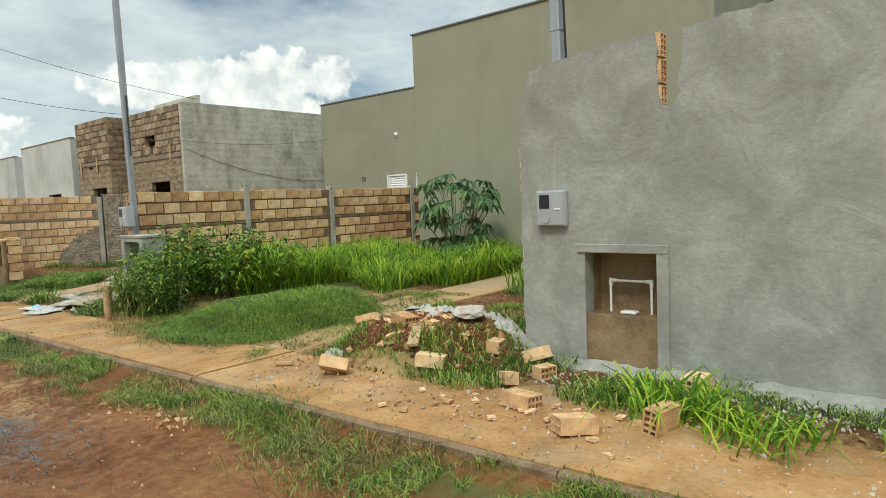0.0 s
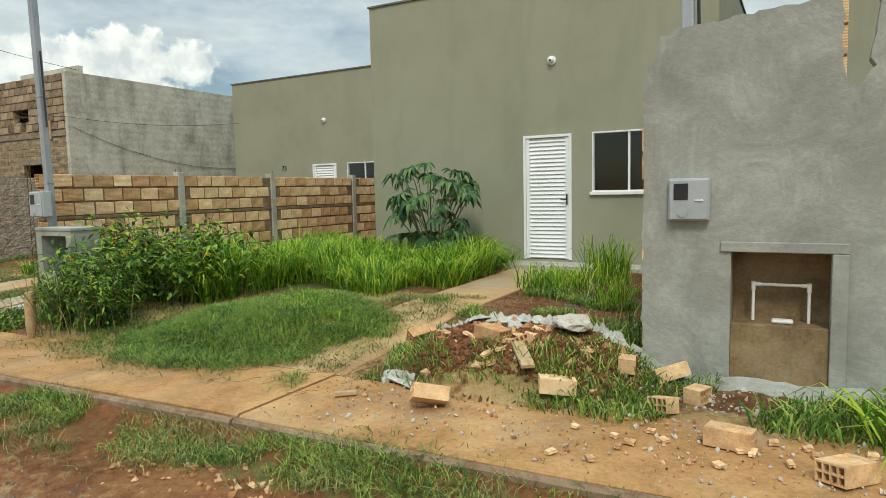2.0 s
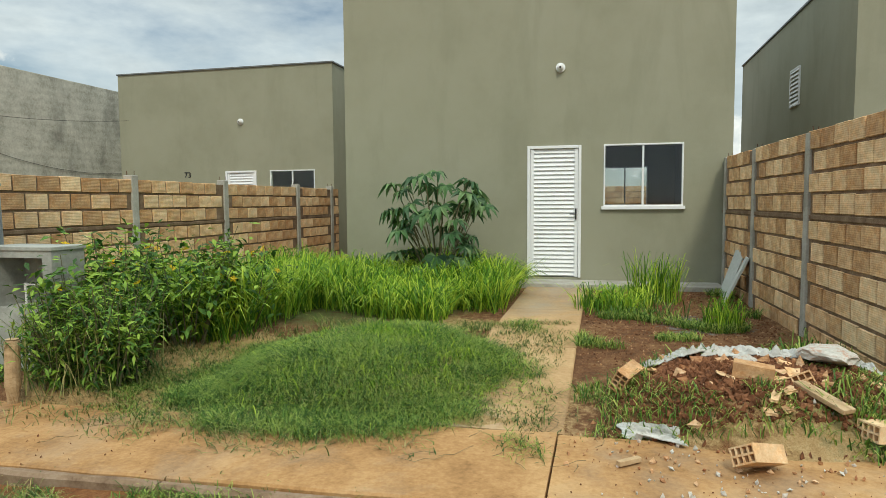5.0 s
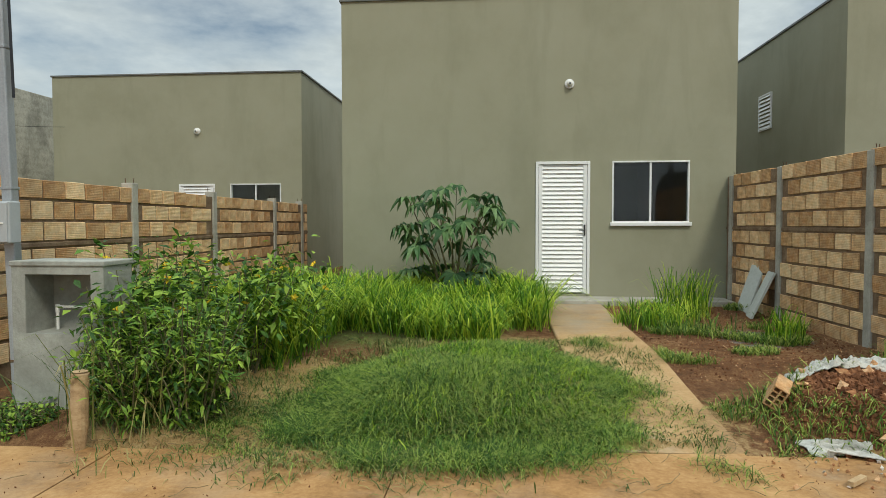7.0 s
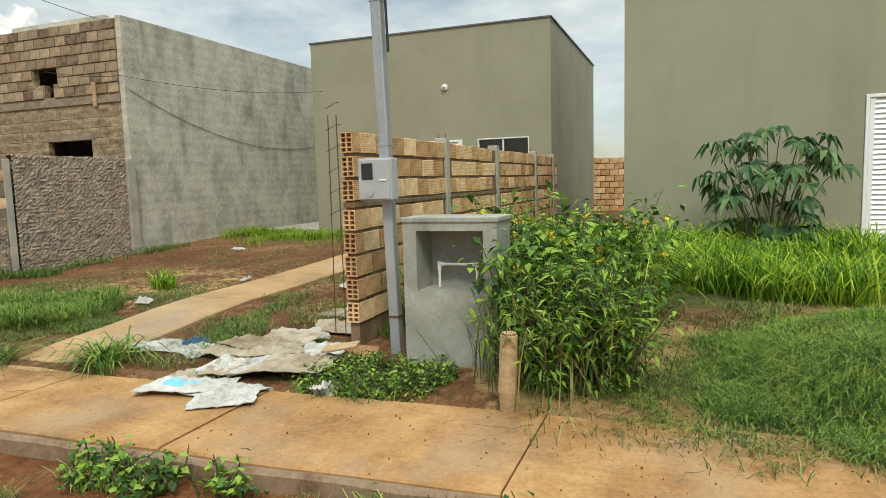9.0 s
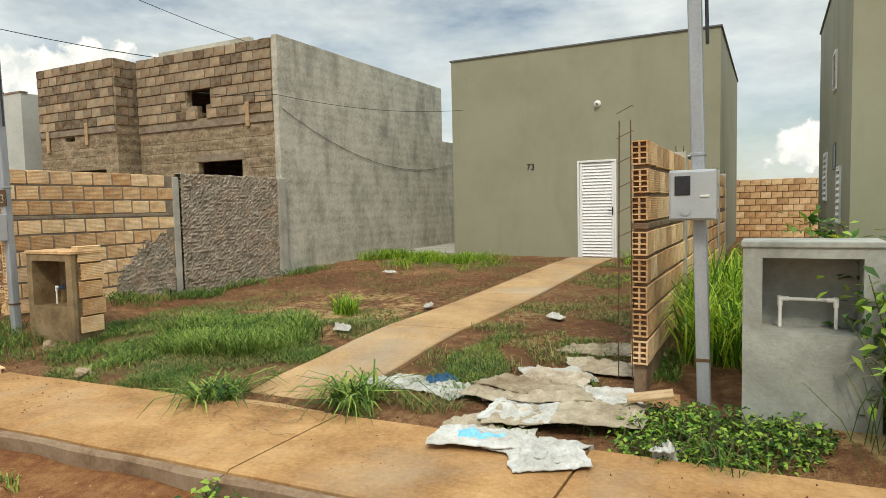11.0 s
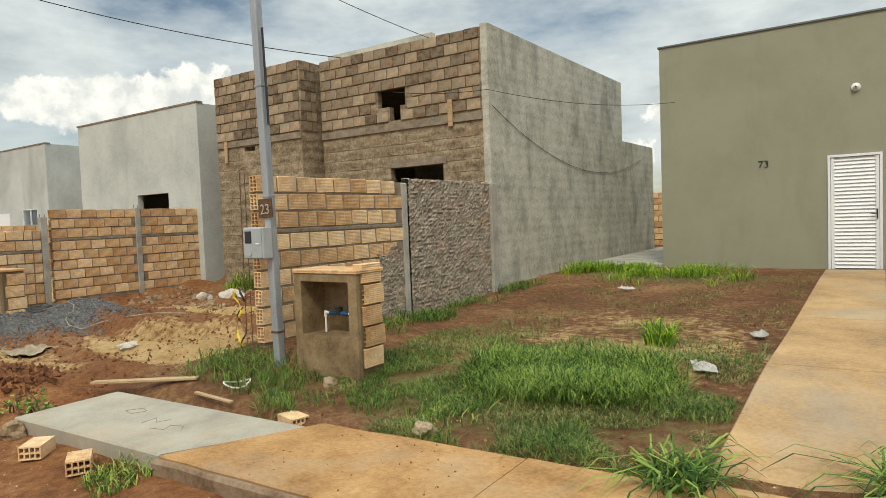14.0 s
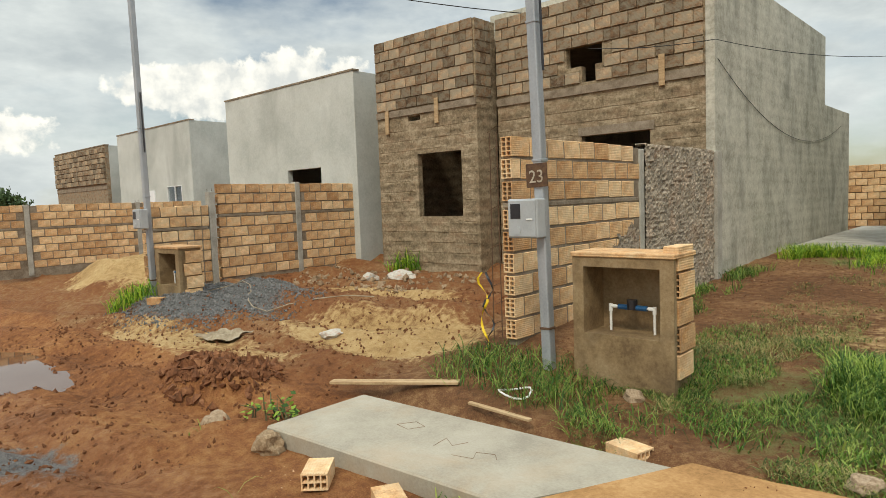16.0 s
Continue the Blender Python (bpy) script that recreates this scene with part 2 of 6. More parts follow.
STONE = surface("broken_stone", [(0.20, 0.135, 0.08), (0.32, 0.225, 0.14), (0.44, 0.34, 0.23)], 5, 40, 0.9, 0.6, 0.01, coord="obj", vary=0.3)
LUMP = surface("mortar_lump", [(0.38, 0.36, 0.31), (0.50, 0.47, 0.41), (0.58, 0.56, 0.50)], 6, 40, 0.9, 0.6, 0.01, coord="obj", stain=(0.42, 0.16, 0.07),
               stain_scale=3, stain_amount=0.8)
YELLOW = surface("yellow_petal", [(0.65, 0.42, 0.02), (0.75, 0.52, 0.03), (0.8, 0.6, 0.05)], 9, 40, 0.6, 0.0)
BARK = surface("green_brown_stem", [(0.07, 0.06, 0.03), (0.12, 0.11, 0.055), (0.16, 0.16, 0.08)], 12, 60, 0.8, 0.2, 0.004)


def brick_material(name, cols, soot, smear=0.0, vary=0.3):
    """Fired clay block: ribbed face, scorched patches and, on old walls, mortar smeared over it."""
    m, nt, bsdf, c = begin(name, "obj")
    a, f = tex(nt, c, 9, 5), tex(nt, c, 60, 4)
    info = nt.nodes.new("ShaderNodeObjectInfo").outputs["Random"]
    isl = nt.nodes.new("ShaderNodeNewGeometry").outputs["Random Per Island"]
    rnd = calc(nt, "FRACT", calc(nt, "ADD", info, isl))
    base = calc(nt, "ADD", calc(nt, "MULTIPLY", a, 0.5), calc(nt, "ADD", calc(nt, "MULTIPLY", f, 0.3), calc(nt, "MULTIPLY", rnd, 0.2)))
    colour = ramp(nt, base, cols)
    pos = nt.nodes.new("ShaderNodeNewGeometry").outputs["Position"]
    s = tex(nt, pos, 2.6, 6, 0.6, (1, 1, 1.3), (4, 2, 1))
    colour = mix(nt, calc(nt, "MULTIPLY", calc(nt, "MULTIPLY", calc(nt, "SUBTRACT", s, 0.54), 6.0, True), 0.4), colour, soot)
    if smear:
        q = tex(nt, pos, 7.0, 6, 0.7, (1, 1, 1.8), (1, 8, 3))
        colour = mix(nt, calc(nt, "MULTIPLY", calc(nt, "MULTIPLY", calc(nt, "SUBTRACT", q, 0.43), 9.0, True), smear), colour, (0.27, 0.235, 0.17))
    hsv = nt.nodes.new("ShaderNodeHueSaturation")
    nt.links.new(colour, hsv.inputs["Color"])
    nt.links.new(calc(nt, "ADD", 1 - vary / 2, calc(nt, "MULTIPLY", rnd, vary)), hsv.inputs["Value"])
    nt.links.new(hsv.outputs[0], bsdf.inputs["Base Color"])
    w = nt.nodes.new("ShaderNodeTexWave")
    w.bands_direction = "Z"
    w.inputs["Scale"].default_value, w.inputs["Distortion"].default_value = 16.0, 0.6
    nt.links.new(c, w.inputs["Vector"])
    bsdf.inputs["Roughness"].default_value, bsdf.inputs["Specular IOR Level"].default_value = 0.9, 0.2
    bump(nt, bsdf, calc(nt, "ADD", calc(nt, "MULTIPLY", w.outputs[1], 0.5), a), 0.5, 0.006)
    return m


BRICK = brick_material("orange_clay_block", [(0.49, 0.25, 0.105), (0.71, 0.44, 0.225), (0.82, 0.60, 0.36)], (0.42, 0.19, 0.085), 0.25, 0.2)
OLDBRICK = brick_material("weathered_clay_block", [(0.115, 0.072, 0.042), (0.26, 0.165, 0.097), (0.42, 0.31, 0.20)], (0.075, 0.055, 0.04), 0.8, 0.45)
SMEARED = surface("mortar_smeared_blockwork", [(0.12, 0.09, 0.055), (0.265, 0.205, 0.13), (0.45, 0.365, 0.25)], 3.0, 20, 0.95, 1.0, 0.04, stretch=(1, 1, 2.0), bands=0.07,
                  stain=(0.33, 0.20, 0.12), stain_scale=2.2, stain_stretch=(1, 1, 2.5), stain_amount=0.45, grain=0.5)
ROUGHCAST = surface("rough_cast_mortar", [(0.14, 0.115, 0.085), (0.31, 0.265, 0.205), (0.52, 0.43, 0.33)], 5.0, 24, 0.95, 1.0, 0.035,
                    stain=(0.38, 0.21, 0.12), stain_scale=2.5, stain_amount=0.4, grain=0.55)


def leaf_material(name, cols, rough=0.55, through_light=0.25):
    m, nt, bsdf, c = begin(name)
    isl = nt.nodes.new("ShaderNodeNewGeometry").outputs["Random Per Island"]
    a = tex(nt, c, 1.6, 4)
    colour = ramp(nt, calc(nt, "ADD", calc(nt, "MULTIPLY", isl, 0.5), calc(nt, "MULTIPLY", a, 0.5)), cols)
    nt.links.new(colour, bsdf.inputs["Base Color"])
    bsdf.inputs["Roughness"].default_value, bsdf.inputs["Specular IOR Level"].default_value = rough, 0.3
    tr = nt.nodes.new("ShaderNodeBsdfTranslucent")
    nt.links.new(colour, tr.inputs[0])
    ms = nt.nodes.new("ShaderNodeMixShader")
    ms.inputs[0].default_value = through_light
    nt.links.new(bsdf.outputs[0], ms.inputs[1])
    nt.links.new(tr.outputs[0], ms.inputs[2])
    nt.links.new(ms.outputs[0], nt.nodes["Material Output"].inputs[0])
    return m


TALLGRASS = leaf_material("bright_tall_grass", [(0.07, 0.18, 0.016), (0.20, 0.39, 0.032), (0.47, 0.60, 0.065)], 0.5, 0.4)
FINEGRASS = leaf_material("creeping_grass", [(0.05, 0.115, 0.016), (0.15, 0.27, 0.04), (0.37, 0.43, 0.10)])
LOTGRASS = leaf_material("lot_weed_grass", [(0.03, 0.085, 0.012), (0.09, 0.19, 0.026), (0.25, 0.33, 0.07)])
MOUNDGRASS = leaf_material("mound_grass", [(0.032, 0.09, 0.013), (0.115, 0.23, 0.032), (0.33, 0.42, 0.085)])
DRYGRASS = leaf_material("mixed_dry_grass", [(0.055, 0.10, 0.02), (0.145, 0.20, 0.04), (0.38, 0.33, 0.13)])
BUSHLEAF = leaf_material("bush_leaf", [(0.032, 0.088, 0.013), (0.115, 0.24, 0.03), (0.29, 0.43, 0.06)])
BROADLEAF = leaf_material("broad_dark_leaf", [(0.04, 0.10, 0.038), (0.085, 0.18, 0.065), (0.17, 0.27, 0.11)], 0.45, 0.2)
WOODS = leaf_material("far_tree_leaf", [(0.03, 0.055, 0.02), (0.05, 0.09, 0.03), (0.08, 0.13, 0.045)])


def glass_material():
    m, nt, bsdf, c = begin("window_glass")
    bsdf.inputs["Base Color"].default_value = (0.72, 0.76, 0.75, 1)
    bsdf.inputs["Transmission Weight"].default_value = 1.0
    bsdf.inputs["Roughness"].default_value = 0.0
    bsdf.inputs["IOR"].default_value = 1.45
    bsdf.inputs["Specular IOR Level"].default_value = 0.25
    return m


GLASS = glass_material()


def ground_material():
    m, nt, bsdf, c = begin("red_earth_ground")

    def att(name):
        n = nt.nodes.new("ShaderNodeAttribute")
        n.attribute_name = name
        return n.outputs["Fac"]

    a, f, d = tex(nt, c, 0.9, 7, 0.62), tex(nt, c, 11, 6, 0.65), tex(nt, c, 90, 4, 0.7)
    base = calc(nt, "ADD", calc(nt, "MULTIPLY", a, 0.36), calc(nt, "ADD", calc(nt, "MULTIPLY", f, 0.36), calc(nt, "MULTIPLY", d, 0.28)))
    mud = ramp(nt, base, [(0.10, 0.036, 0.013), (0.29, 0.115, 0.042), (0.50, 0.26, 0.10)])
    yard = ramp(nt, base, [(0.055, 0.027, 0.012), (0.20, 0.092, 0.04), (0.42, 0.25, 0.118)])
    sand = ramp(nt, base, [(0.25, 0.15, 0.06), (0.48, 0.31, 0.135), (0.64, 0.47, 0.245)])
    weeds = ramp(nt, base, [(0.05, 0.07, 0.02), (0.12, 0.14, 0.04), (0.24, 0.20, 0.085)])
    stones = ramp(nt, calc(nt, "ADD", calc(nt, "MULTIPLY", f, 0.3), calc(nt, "MULTIPLY", d, 0.7)), [(0.05, 0.05, 0.05), (0.15, 0.145, 0.14), (0.30, 0.29, 0.27)])

    def spread(name, k):
        return calc(nt, "MULTIPLY", calc(nt, "SUBTRACT", calc(nt, "ADD", att(name), calc(nt, "MULTIPLY", calc(nt, "SUBTRACT", calc(nt, "ADD", calc(nt, "MULTIPLY", a, 0.5), calc(nt, "MULTIPLY", f, 0.5)), 0.5), 2.2)), 0.5), k, True)

    colour = mix(nt, spread("yard", 3.0), mud, yard)
    colour = mix(nt, spread("sand", 3.5), colour, sand)
    colour = mix(nt, spread("weeds", 3.0), colour, weeds)
    colour = mix(nt, spread("stones", 5.0), colour, stones)
    nt.links.new(colour, bsdf.inputs["Base Color"])
    nt.links.new(calc(nt, "SUBTRACT", 0.92, calc(nt, "MULTIPLY", spread("wet", 4.0), 0.35)), bsdf.inputs["Roughness"])
    bsdf.inputs["Specular IOR Level"].default_value = 0.25
    bump(nt, bsdf, calc(nt, "ADD", f, calc(nt, "MULTIPLY", d, 0.5)), 1.0, 0.05)
    return m


GROUND = ground_material()


# ---- building helpers ----
def part(name, bm, material, parent=None, label=""):
    me = bpy.data.meshes.new(name)
    bm.to_mesh(me)
    bm.free()
    me.materials.append(material)
    ob = new(name, me)
    if parent is not None:
        ob.parent = parent
    if label:
        ob["label"] = label
    return ob


def thing(name, label, category, at=(0, 0, 0), rz=0, group="", kind=""):
    ob = new(name)
    ob.empty_display_size = 0.1
    ob.matrix_basis = pose(*at, 0, 0, rz)
    return tagged(ob, label, category, group, kind)


def box(bm, x0, x1, y0, y1, z0, z1, bevel=0.0):
    r = bmesh.ops.create_cube(bm, size=1)
    bmesh.ops.transform(bm, verts=r["verts"], matrix=Matrix.Translation(((x0 + x1) / 2, (y0 + y1) / 2, (z0 + z1) / 2)) @ Matrix.Diagonal((x1 - x0, y1 - y0, z1 - z0, 1)))
    if bevel:
        es = list({e for v in r["verts"] for e in v.link_edges})
        bmesh.ops.bevel(bm, geom=es, offset=bevel, segments=2, affect="EDGES", profile=0.5)
    return bm


def cube(*a, bevel=0.0):
    return box(bmesh.new(), *a, bevel=bevel)


def tube(bm, points, r, sides=8, closed=True):
    """A round bar along a line of points."""
    rings = []
    for i, p in enumerate(points):
        a, b = Vector(points[max(0, i - 1)]), Vector(points[min(len(points) - 1, i + 1)])
        q = (b - a).to_track_quat("Z", "Y")
        rr = r[i] if isinstance(r, (list, tuple)) else r
        rings.append([bm.verts.new(Vector(p) + q @ Vector((rr * math.cos(2 * math.pi * k / sides), rr * math.sin(2 * math.pi * k / sides), 0))) for k in range(sides)])
    for u, v in zip(rings, rings[1:]):
        for k in range(sides):
            bm.faces.new((u[k], u[(k + 1) % sides], v[(k + 1) % sides], v[k]))
    if closed:
        bm.faces.new(list(reversed(rings[0])))
        bm.faces.new(rings[-1])
    return bm


def panel(x0, x1, z0, z1, y0, y1, holes=(), swap=False):
    """A wall from x0 to x1 and z0 to z1, between y0 (front) and y1, with rectangular holes (x0, x1, z0, z1) through it. swap: runs along y."""
    xs = sorted({x0, x1, *[c for h in holes for c in h[:2]]})
    zs = sorted({z0, z1, *[c for h in holes for c in h[2:]]})
    bm = bmesh.new()
    solid = {}
    for i in range(len(xs) - 1):
        for j in range(len(zs) - 1):
            cx, cz = (xs[i] + xs[i + 1]) / 2, (zs[j] + zs[j + 1]) / 2
            solid[i, j] = not any(h[0] < cx < h[1] and h[2] < cz < h[3] for h in holes)

    def quad(*ps):
        bm.faces.new([bm.verts.new((p[1], p[0], p[2]) if swap else p) for p in ps])

    for (i, j), s in solid.items():
        if not s:
            continue
        a, b, c, d = xs[i], xs[i + 1], zs[j], zs[j + 1]
        quad((a, y0, c), (b, y0, c), (b, y0, d), (a, y0, d))
        quad((a, y1, d), (b, y1, d), (b, y1, c), (a, y1, c))
        if not solid.get((i - 1, j)):
            quad((a, y0, d), (a, y1, d), (a, y1, c), (a, y0, c))
        if not solid.get((i + 1, j)):
            quad((b, y0, c), (b, y1, c), (b, y1, d), (b, y0, d))
        if not solid.get((i, j - 1)):
            quad((a, y0, c), (a, y1, c), (b, y1, c), (b, y0, c))
        if not solid.get((i, j + 1)):
            quad((a, y0, d), (b, y0, d), (b, y1, d), (a, y1, d))
    bmesh.ops.remove_doubles(bm, verts=bm.verts, dist=1e-5)
    bmesh.ops.recalc_face_normals(bm, faces=bm.faces)
    return bm


def smooth(v):
    v = min(1.0, max(0.0, v))
    return v * v * (3 - 2 * v)


def hump(x, y, cx, cy, rx, ry):
    d = ((x - cx) / rx) ** 2 + ((y - cy) / ry) ** 2
    return smooth(1 - d) if d < 1 else 0.0


# ---- ground: street, verge and lots as one sheet ----
def street(x):
    return 0.012 * (min(6, max(-40, x)) + 18)


def kerb(x):
    return 3.27 + 0.018 * x


HUMPS = [(-6.6, 5.35, 1.35, 1.3, 0.22), (-3.5, 4.9, 1.25, 0.95, 0.34), (-24.0, 2.45, 1.8, 0.62, -0.09), (-18.8, 6.0, 1.2, 2.2, 0.18), (-21.1, 3.5, 0.9, 0.6, 0.2),
         (-22.3, 6.4, 3.2, 0.7, 0.15), (-25.0, 5.6, 2.4, 1.7, 0.2), (-30.5, 7.0, 2.6, 2.0, 0.55), (-9.0, 5.0, 1.2, 1.0, 0.08), (-26.9, 8.5, 0.8, 4.0, 0.12)]


def ground(x, y, rough=True):
    b, k = street(x), kerb(x)
    lot = b + 0.15 + 0.13 * smooth((y - k - 1.5) / 2.2)
    lot += (0.5 - lot) * smooth((y - 7) / 7)
    if x > -19.4:
        v = 0.09 - 0.06 * smooth((-7.0 - x) / 2.0)
        z = b + v * smooth((y - k + 0.5) / 0.5) if y < k + 1.0 else b + v + (lot - b - v) * smooth((y - k - 1.0) / 0.25)
    else:
        z = b + (lot - b) * smooth((y - 1.8) / 3.0)
    if y < -6:
        z = b
    for cx, cy, rx, ry, h in HUMPS:
        z += h * hump(x, y, cx, cy, rx, ry)
    if rough and -45 < x < 10 and -8 < y < 22:
        n = noise.noise(Vector((x * 1.3, y * 1.3, 0))) * 0.03 + noise.noise(Vector((x * 4, y * 4, 3))) * 0.014
        if x < -18.5:
            n += (noise.noise(Vector((x * 1.1, y * 2.6, 7))) * 0.1 + noise.noise(Vector((x * 4, y * 7, 9))) * 0.06) * smooth((-18.5 - x) / 1.5)
            n += 0.055 * smooth((-19.3 - x) / 1.0) * math.sin((y * 2.0 - x * 0.45 + 0.8 * noise.noise(Vector((x * 0.7, y * 0.7, 5)))) * 3.2)
        if y < k:
            n *= 0.8
            # wheel ruts along the street
            for ry in (-1.4, 0.5, 1.9):
                n -= 0.05 * math.exp(-((y - ry - 0.15 * math.sin(x * 0.6)) / 0.18) ** 2)
        z += n
    return z


def steps(*spans):
    vals = []
    for a, b, d in spans:
        n = max(1, round((b - a) / d))
        vals += [a + (b - a) * i / n for i in range(n)]
    return vals + [spans[-1][1]]


def build_ground():
    xs = steps((-1500, -300, 300), (-300, -60, 40), (-60, -34, 1.0), (-34, -26, 0.25), (-26, 3.5, 0.11), (3.5, 12, 0.7), (12, 60, 12), (60, 300, 60), (300, 1500, 300))
    ys = steps((-1500, -300, 300), (-300, -60, 60), (-60, -8, 4), (-8, -1, 0.6), (-1, 2.0, 0.15), (2.0, 8.0, 0.09), (8.0, 15, 0.2), (15, 30, 1.5), (30, 90, 12), (90, 300, 70), (300, 1500, 300))
    nx = len(xs)
    verts = [(x, y, ground(x, y)) for y in ys for x in xs]
    faces = [(j * nx + i, j * nx + i + 1, (j + 1) * nx + i + 1, (j + 1) * nx + i) for j in range(len(ys) - 1) for i in range(nx - 1)]
    me = bpy.data.meshes.new("ground")
    me.from_pydata(verts, [], faces)
    me.materials.append(GROUND)
    fields = {n: [] for n in ("yard", "sand", "weeds", "stones", "wet")}
    for x, y, z in verts:
        k = kerb(x)
        inside = smooth((y - k - 0.6) / 0.6)
        lot3 = smooth((-19.2 - x) / 1.0)
        fields["yard"].append(min(1, inside * (1 - 0.4 * lot3) * 1.1))
        s = max(1.5 * hump(x, y, -8.5, 5.2, 1.5, 1.7), 1.8 * hump(x, y, -8.1, 5.0, 1.2, 1.6), 1.2 * hump(x, y, -6.6, 4.9, 2.6, 1.8), 0.6 * hump(x, y, -15.0, 7.5, 3.0, 3.5), 0.95 * hump(x, y, -20.9, 5.5, 2.6, 1.1), 0.8 * hump(x, y, -23.0, 7.6, 3.0, 0.8), 0.75 * hump(x, y, -23.5, 4.2, 4.0, 0.7),
                1.2 * hump(x, y, -30.5, 7.0, 3.2, 2.4), 0.95 * hump(x, y, -1.5, 4.0, 4.5, 0.9), 0.7 * hump(x, y, -6.5, 7.2, 1.8, 0.8), 0.55 * hump(x, y, -7.5, 2.2, 4.5, 0.7), 0.5 * hump(x, y, -12.0, 7.5, 1.6, 4.5),
                0.0)
        fields["sand"].append(s)
        w = max(0.9 * hump(x, y, -6.6, 5.3, 1.15, 1.1), 0.75 * hump(x, y, -15.6, 5.2, 2.6, 1.6), 1.0 * hump(x, y, -8.2, 8.6, 3.0, 2.4), 0.55 * hump(x, y, -12.0, 9, 1.5, 5),
                0.7 * hump(x, y, -16.0, 12.8, 3.2, 1.6), 0.7 * math.exp(-((y - k + 0.35) / 0.32) ** 2) * smooth((x + 11) / 3), 0.6 * hump(x, y, -2.8, 4.6, 1.4, 0.8))
        fields["weeds"].append(w)
        g = max(1.15 * hump(x, y, -25.0, 5.6, 2.3, 1.6), 0.6 * hump(x, y, -5.0, 1.7, 1.6, 0.6), 0.75 * hump(x, y, -0.2, 5.0, 1.2, 0.5), 0.8 * hump(x, y, -20.5, 1.7, 1.0, 0.5), 0.62 * hump(x, y, -3.6, 7.6, 1.0, 1.0))
        fields["stones"].append(g)
        fields["wet"].append(smooth((k - 0.2 - y) / 0.6) * 0.75)
    for n, vals in fields.items():
        a = me.attributes.new(n, "FLOAT", "POINT")
        a.data.foreach_set("value", vals)
    me.polygons.foreach_set("use_smooth", [True] * len(me.polygons))
    tagged(new("ground", me), "bare red earth street and weedy sandy lots", "ground", kind="structure")


build_ground()


# ---- pavement and paths ----
def strip(points_left, points_right, tops, drop, edge=0.012):
    """A slab between two edge lines, with its own top heights and a rounded edge."""
    bm = bmesh.new()
    rows = []
    for (ax, ay), (bx, by), zz in zip(points_left, points_right, tops):
        a, b = Vector((ax, ay, 0)), Vector((bx, by, 0))
        u = (b - a).normalized() * edge
        za = zz if isinstance(zz, float) else zz[0]
        zb = zz if isinstance(zz, float) else zz[1]
        rows.append([bm.verts.new(v) for v in ((ax, ay, za - drop), (ax, ay, za - edge), (a.x + u.x, a.y + u.y, za), (b.x - u.x, b.y - u.y, zb), (bx, by, zb - edge), (bx, by, zb - drop))])
    for r, s in zip(rows, rows[1:]):
        for i in range(5):
            bm.faces.new((r[i], r[i + 1], s[i + 1], s[i]))
    for r, flip in ((rows[0], 1), (rows[-1], 0)):
        bm.faces.new(r if flip else r[::-1])
    bmesh.ops.recalc_face_normals(bm, faces=bm.faces)
    return bm


def pave_top(x):
    return street(x) + 0.15


pavement = thing("pavement", "dust-stained concrete pavement with a worn kerb edge", "pavement", kind="structure")
rng = random.Random(4)
cuts = [4.0, 1.2, -1.1, -4.88, -7.0, -8.9, -10.93, -12.75, -14.9, -16.95]
for a, b in zip(cuts, cuts[1:]):
    n = 8
    line = [a - 0.006 + (b - a + 0.012) * i / n for i in range(n + 1)]
    skew = 0.27 if b == -16.95 else 0.0
    front = [(x - skew * (i / n), kerb(x) + rng.uniform(-0.008, 0.008)) for i, x in enumerate(line)]
    back = [(x + skew * (i / n), kerb(x) + 1.08 + rng.uniform(-0.012, 0.012)) for i, x in enumerate(line)]
    lift = rng.uniform(-0.006, 0.006)
    part("slab", strip(front, back, [pave_top(x) + lift for x in line], 0.16), DUSTSLAB, pavement)
    part("kerb", strip([(x, y - 0.075 + rng.uniform(-0.012, 0.012)) for x, y in front], [(x, y - 0.004) for x, y in front], [pave_top(x) - 0.012 for x in line], 0.2, 0.02), KERBFACE, pavement, "mud-stained concrete kerb edge")
line = [-16.96 - 0.0 + (-19.38 + 16.96) * i / 6 for i in range(7)]
front = [(x - 0.28 * (1 - i / 6), kerb(x)) for i, x in enumerate(line)]
back = [(x + 0.26 * (1 - i / 6), kerb(x) + 0.95) for i, x in enumerate(line)]
part("slab", strip(front, back, [pave_top(x) for x in line], 0.17), NEWSLAB, pavement, "fresh pale grey concrete slab")
# letters scratched into the fresh slab
scratch = bmesh.new()
for pts in (((-18.6, 3.5), (-18.52, 3.62), (-18.4, 3.58), (-18.46, 3.47), (-18.6, 3.5)), ((-18.1, 3.35), (-18.12, 3.5), (-18.0, 3.42), (-17.95, 3.52)), ((-17.9, 3.3), (-17.75, 3.33), (-17.8, 3.42), (-17.68, 3.46), (-17.62, 3.4))):
    tube(scratch, [(x, y, pave_top(x) + 0.0005) for x, y in pts], 0.0025, 5)
part("scratch_mark", scratch, KERBFACE, pavement)


def path(name, x0, x1, y0, y1, n, label, mat, rise=0.045):
    th = thing(name, label, "path", kind="structure")
    for i in range(n):
        ya, yb = y0 + (y1 - y0) * i / n + 0.005, y0 + (y1 - y0) * (i + 1) / n - 0.005
        ys = [ya + (yb - ya) * k / 4 for k in range(5)]
        part("slab", strip([(x0, y) for y in ys], [(x1, y) for y in ys], [ground((x0 + x1) / 2, y, False) + rise for y in ys], 0.14), mat, th)
    return th


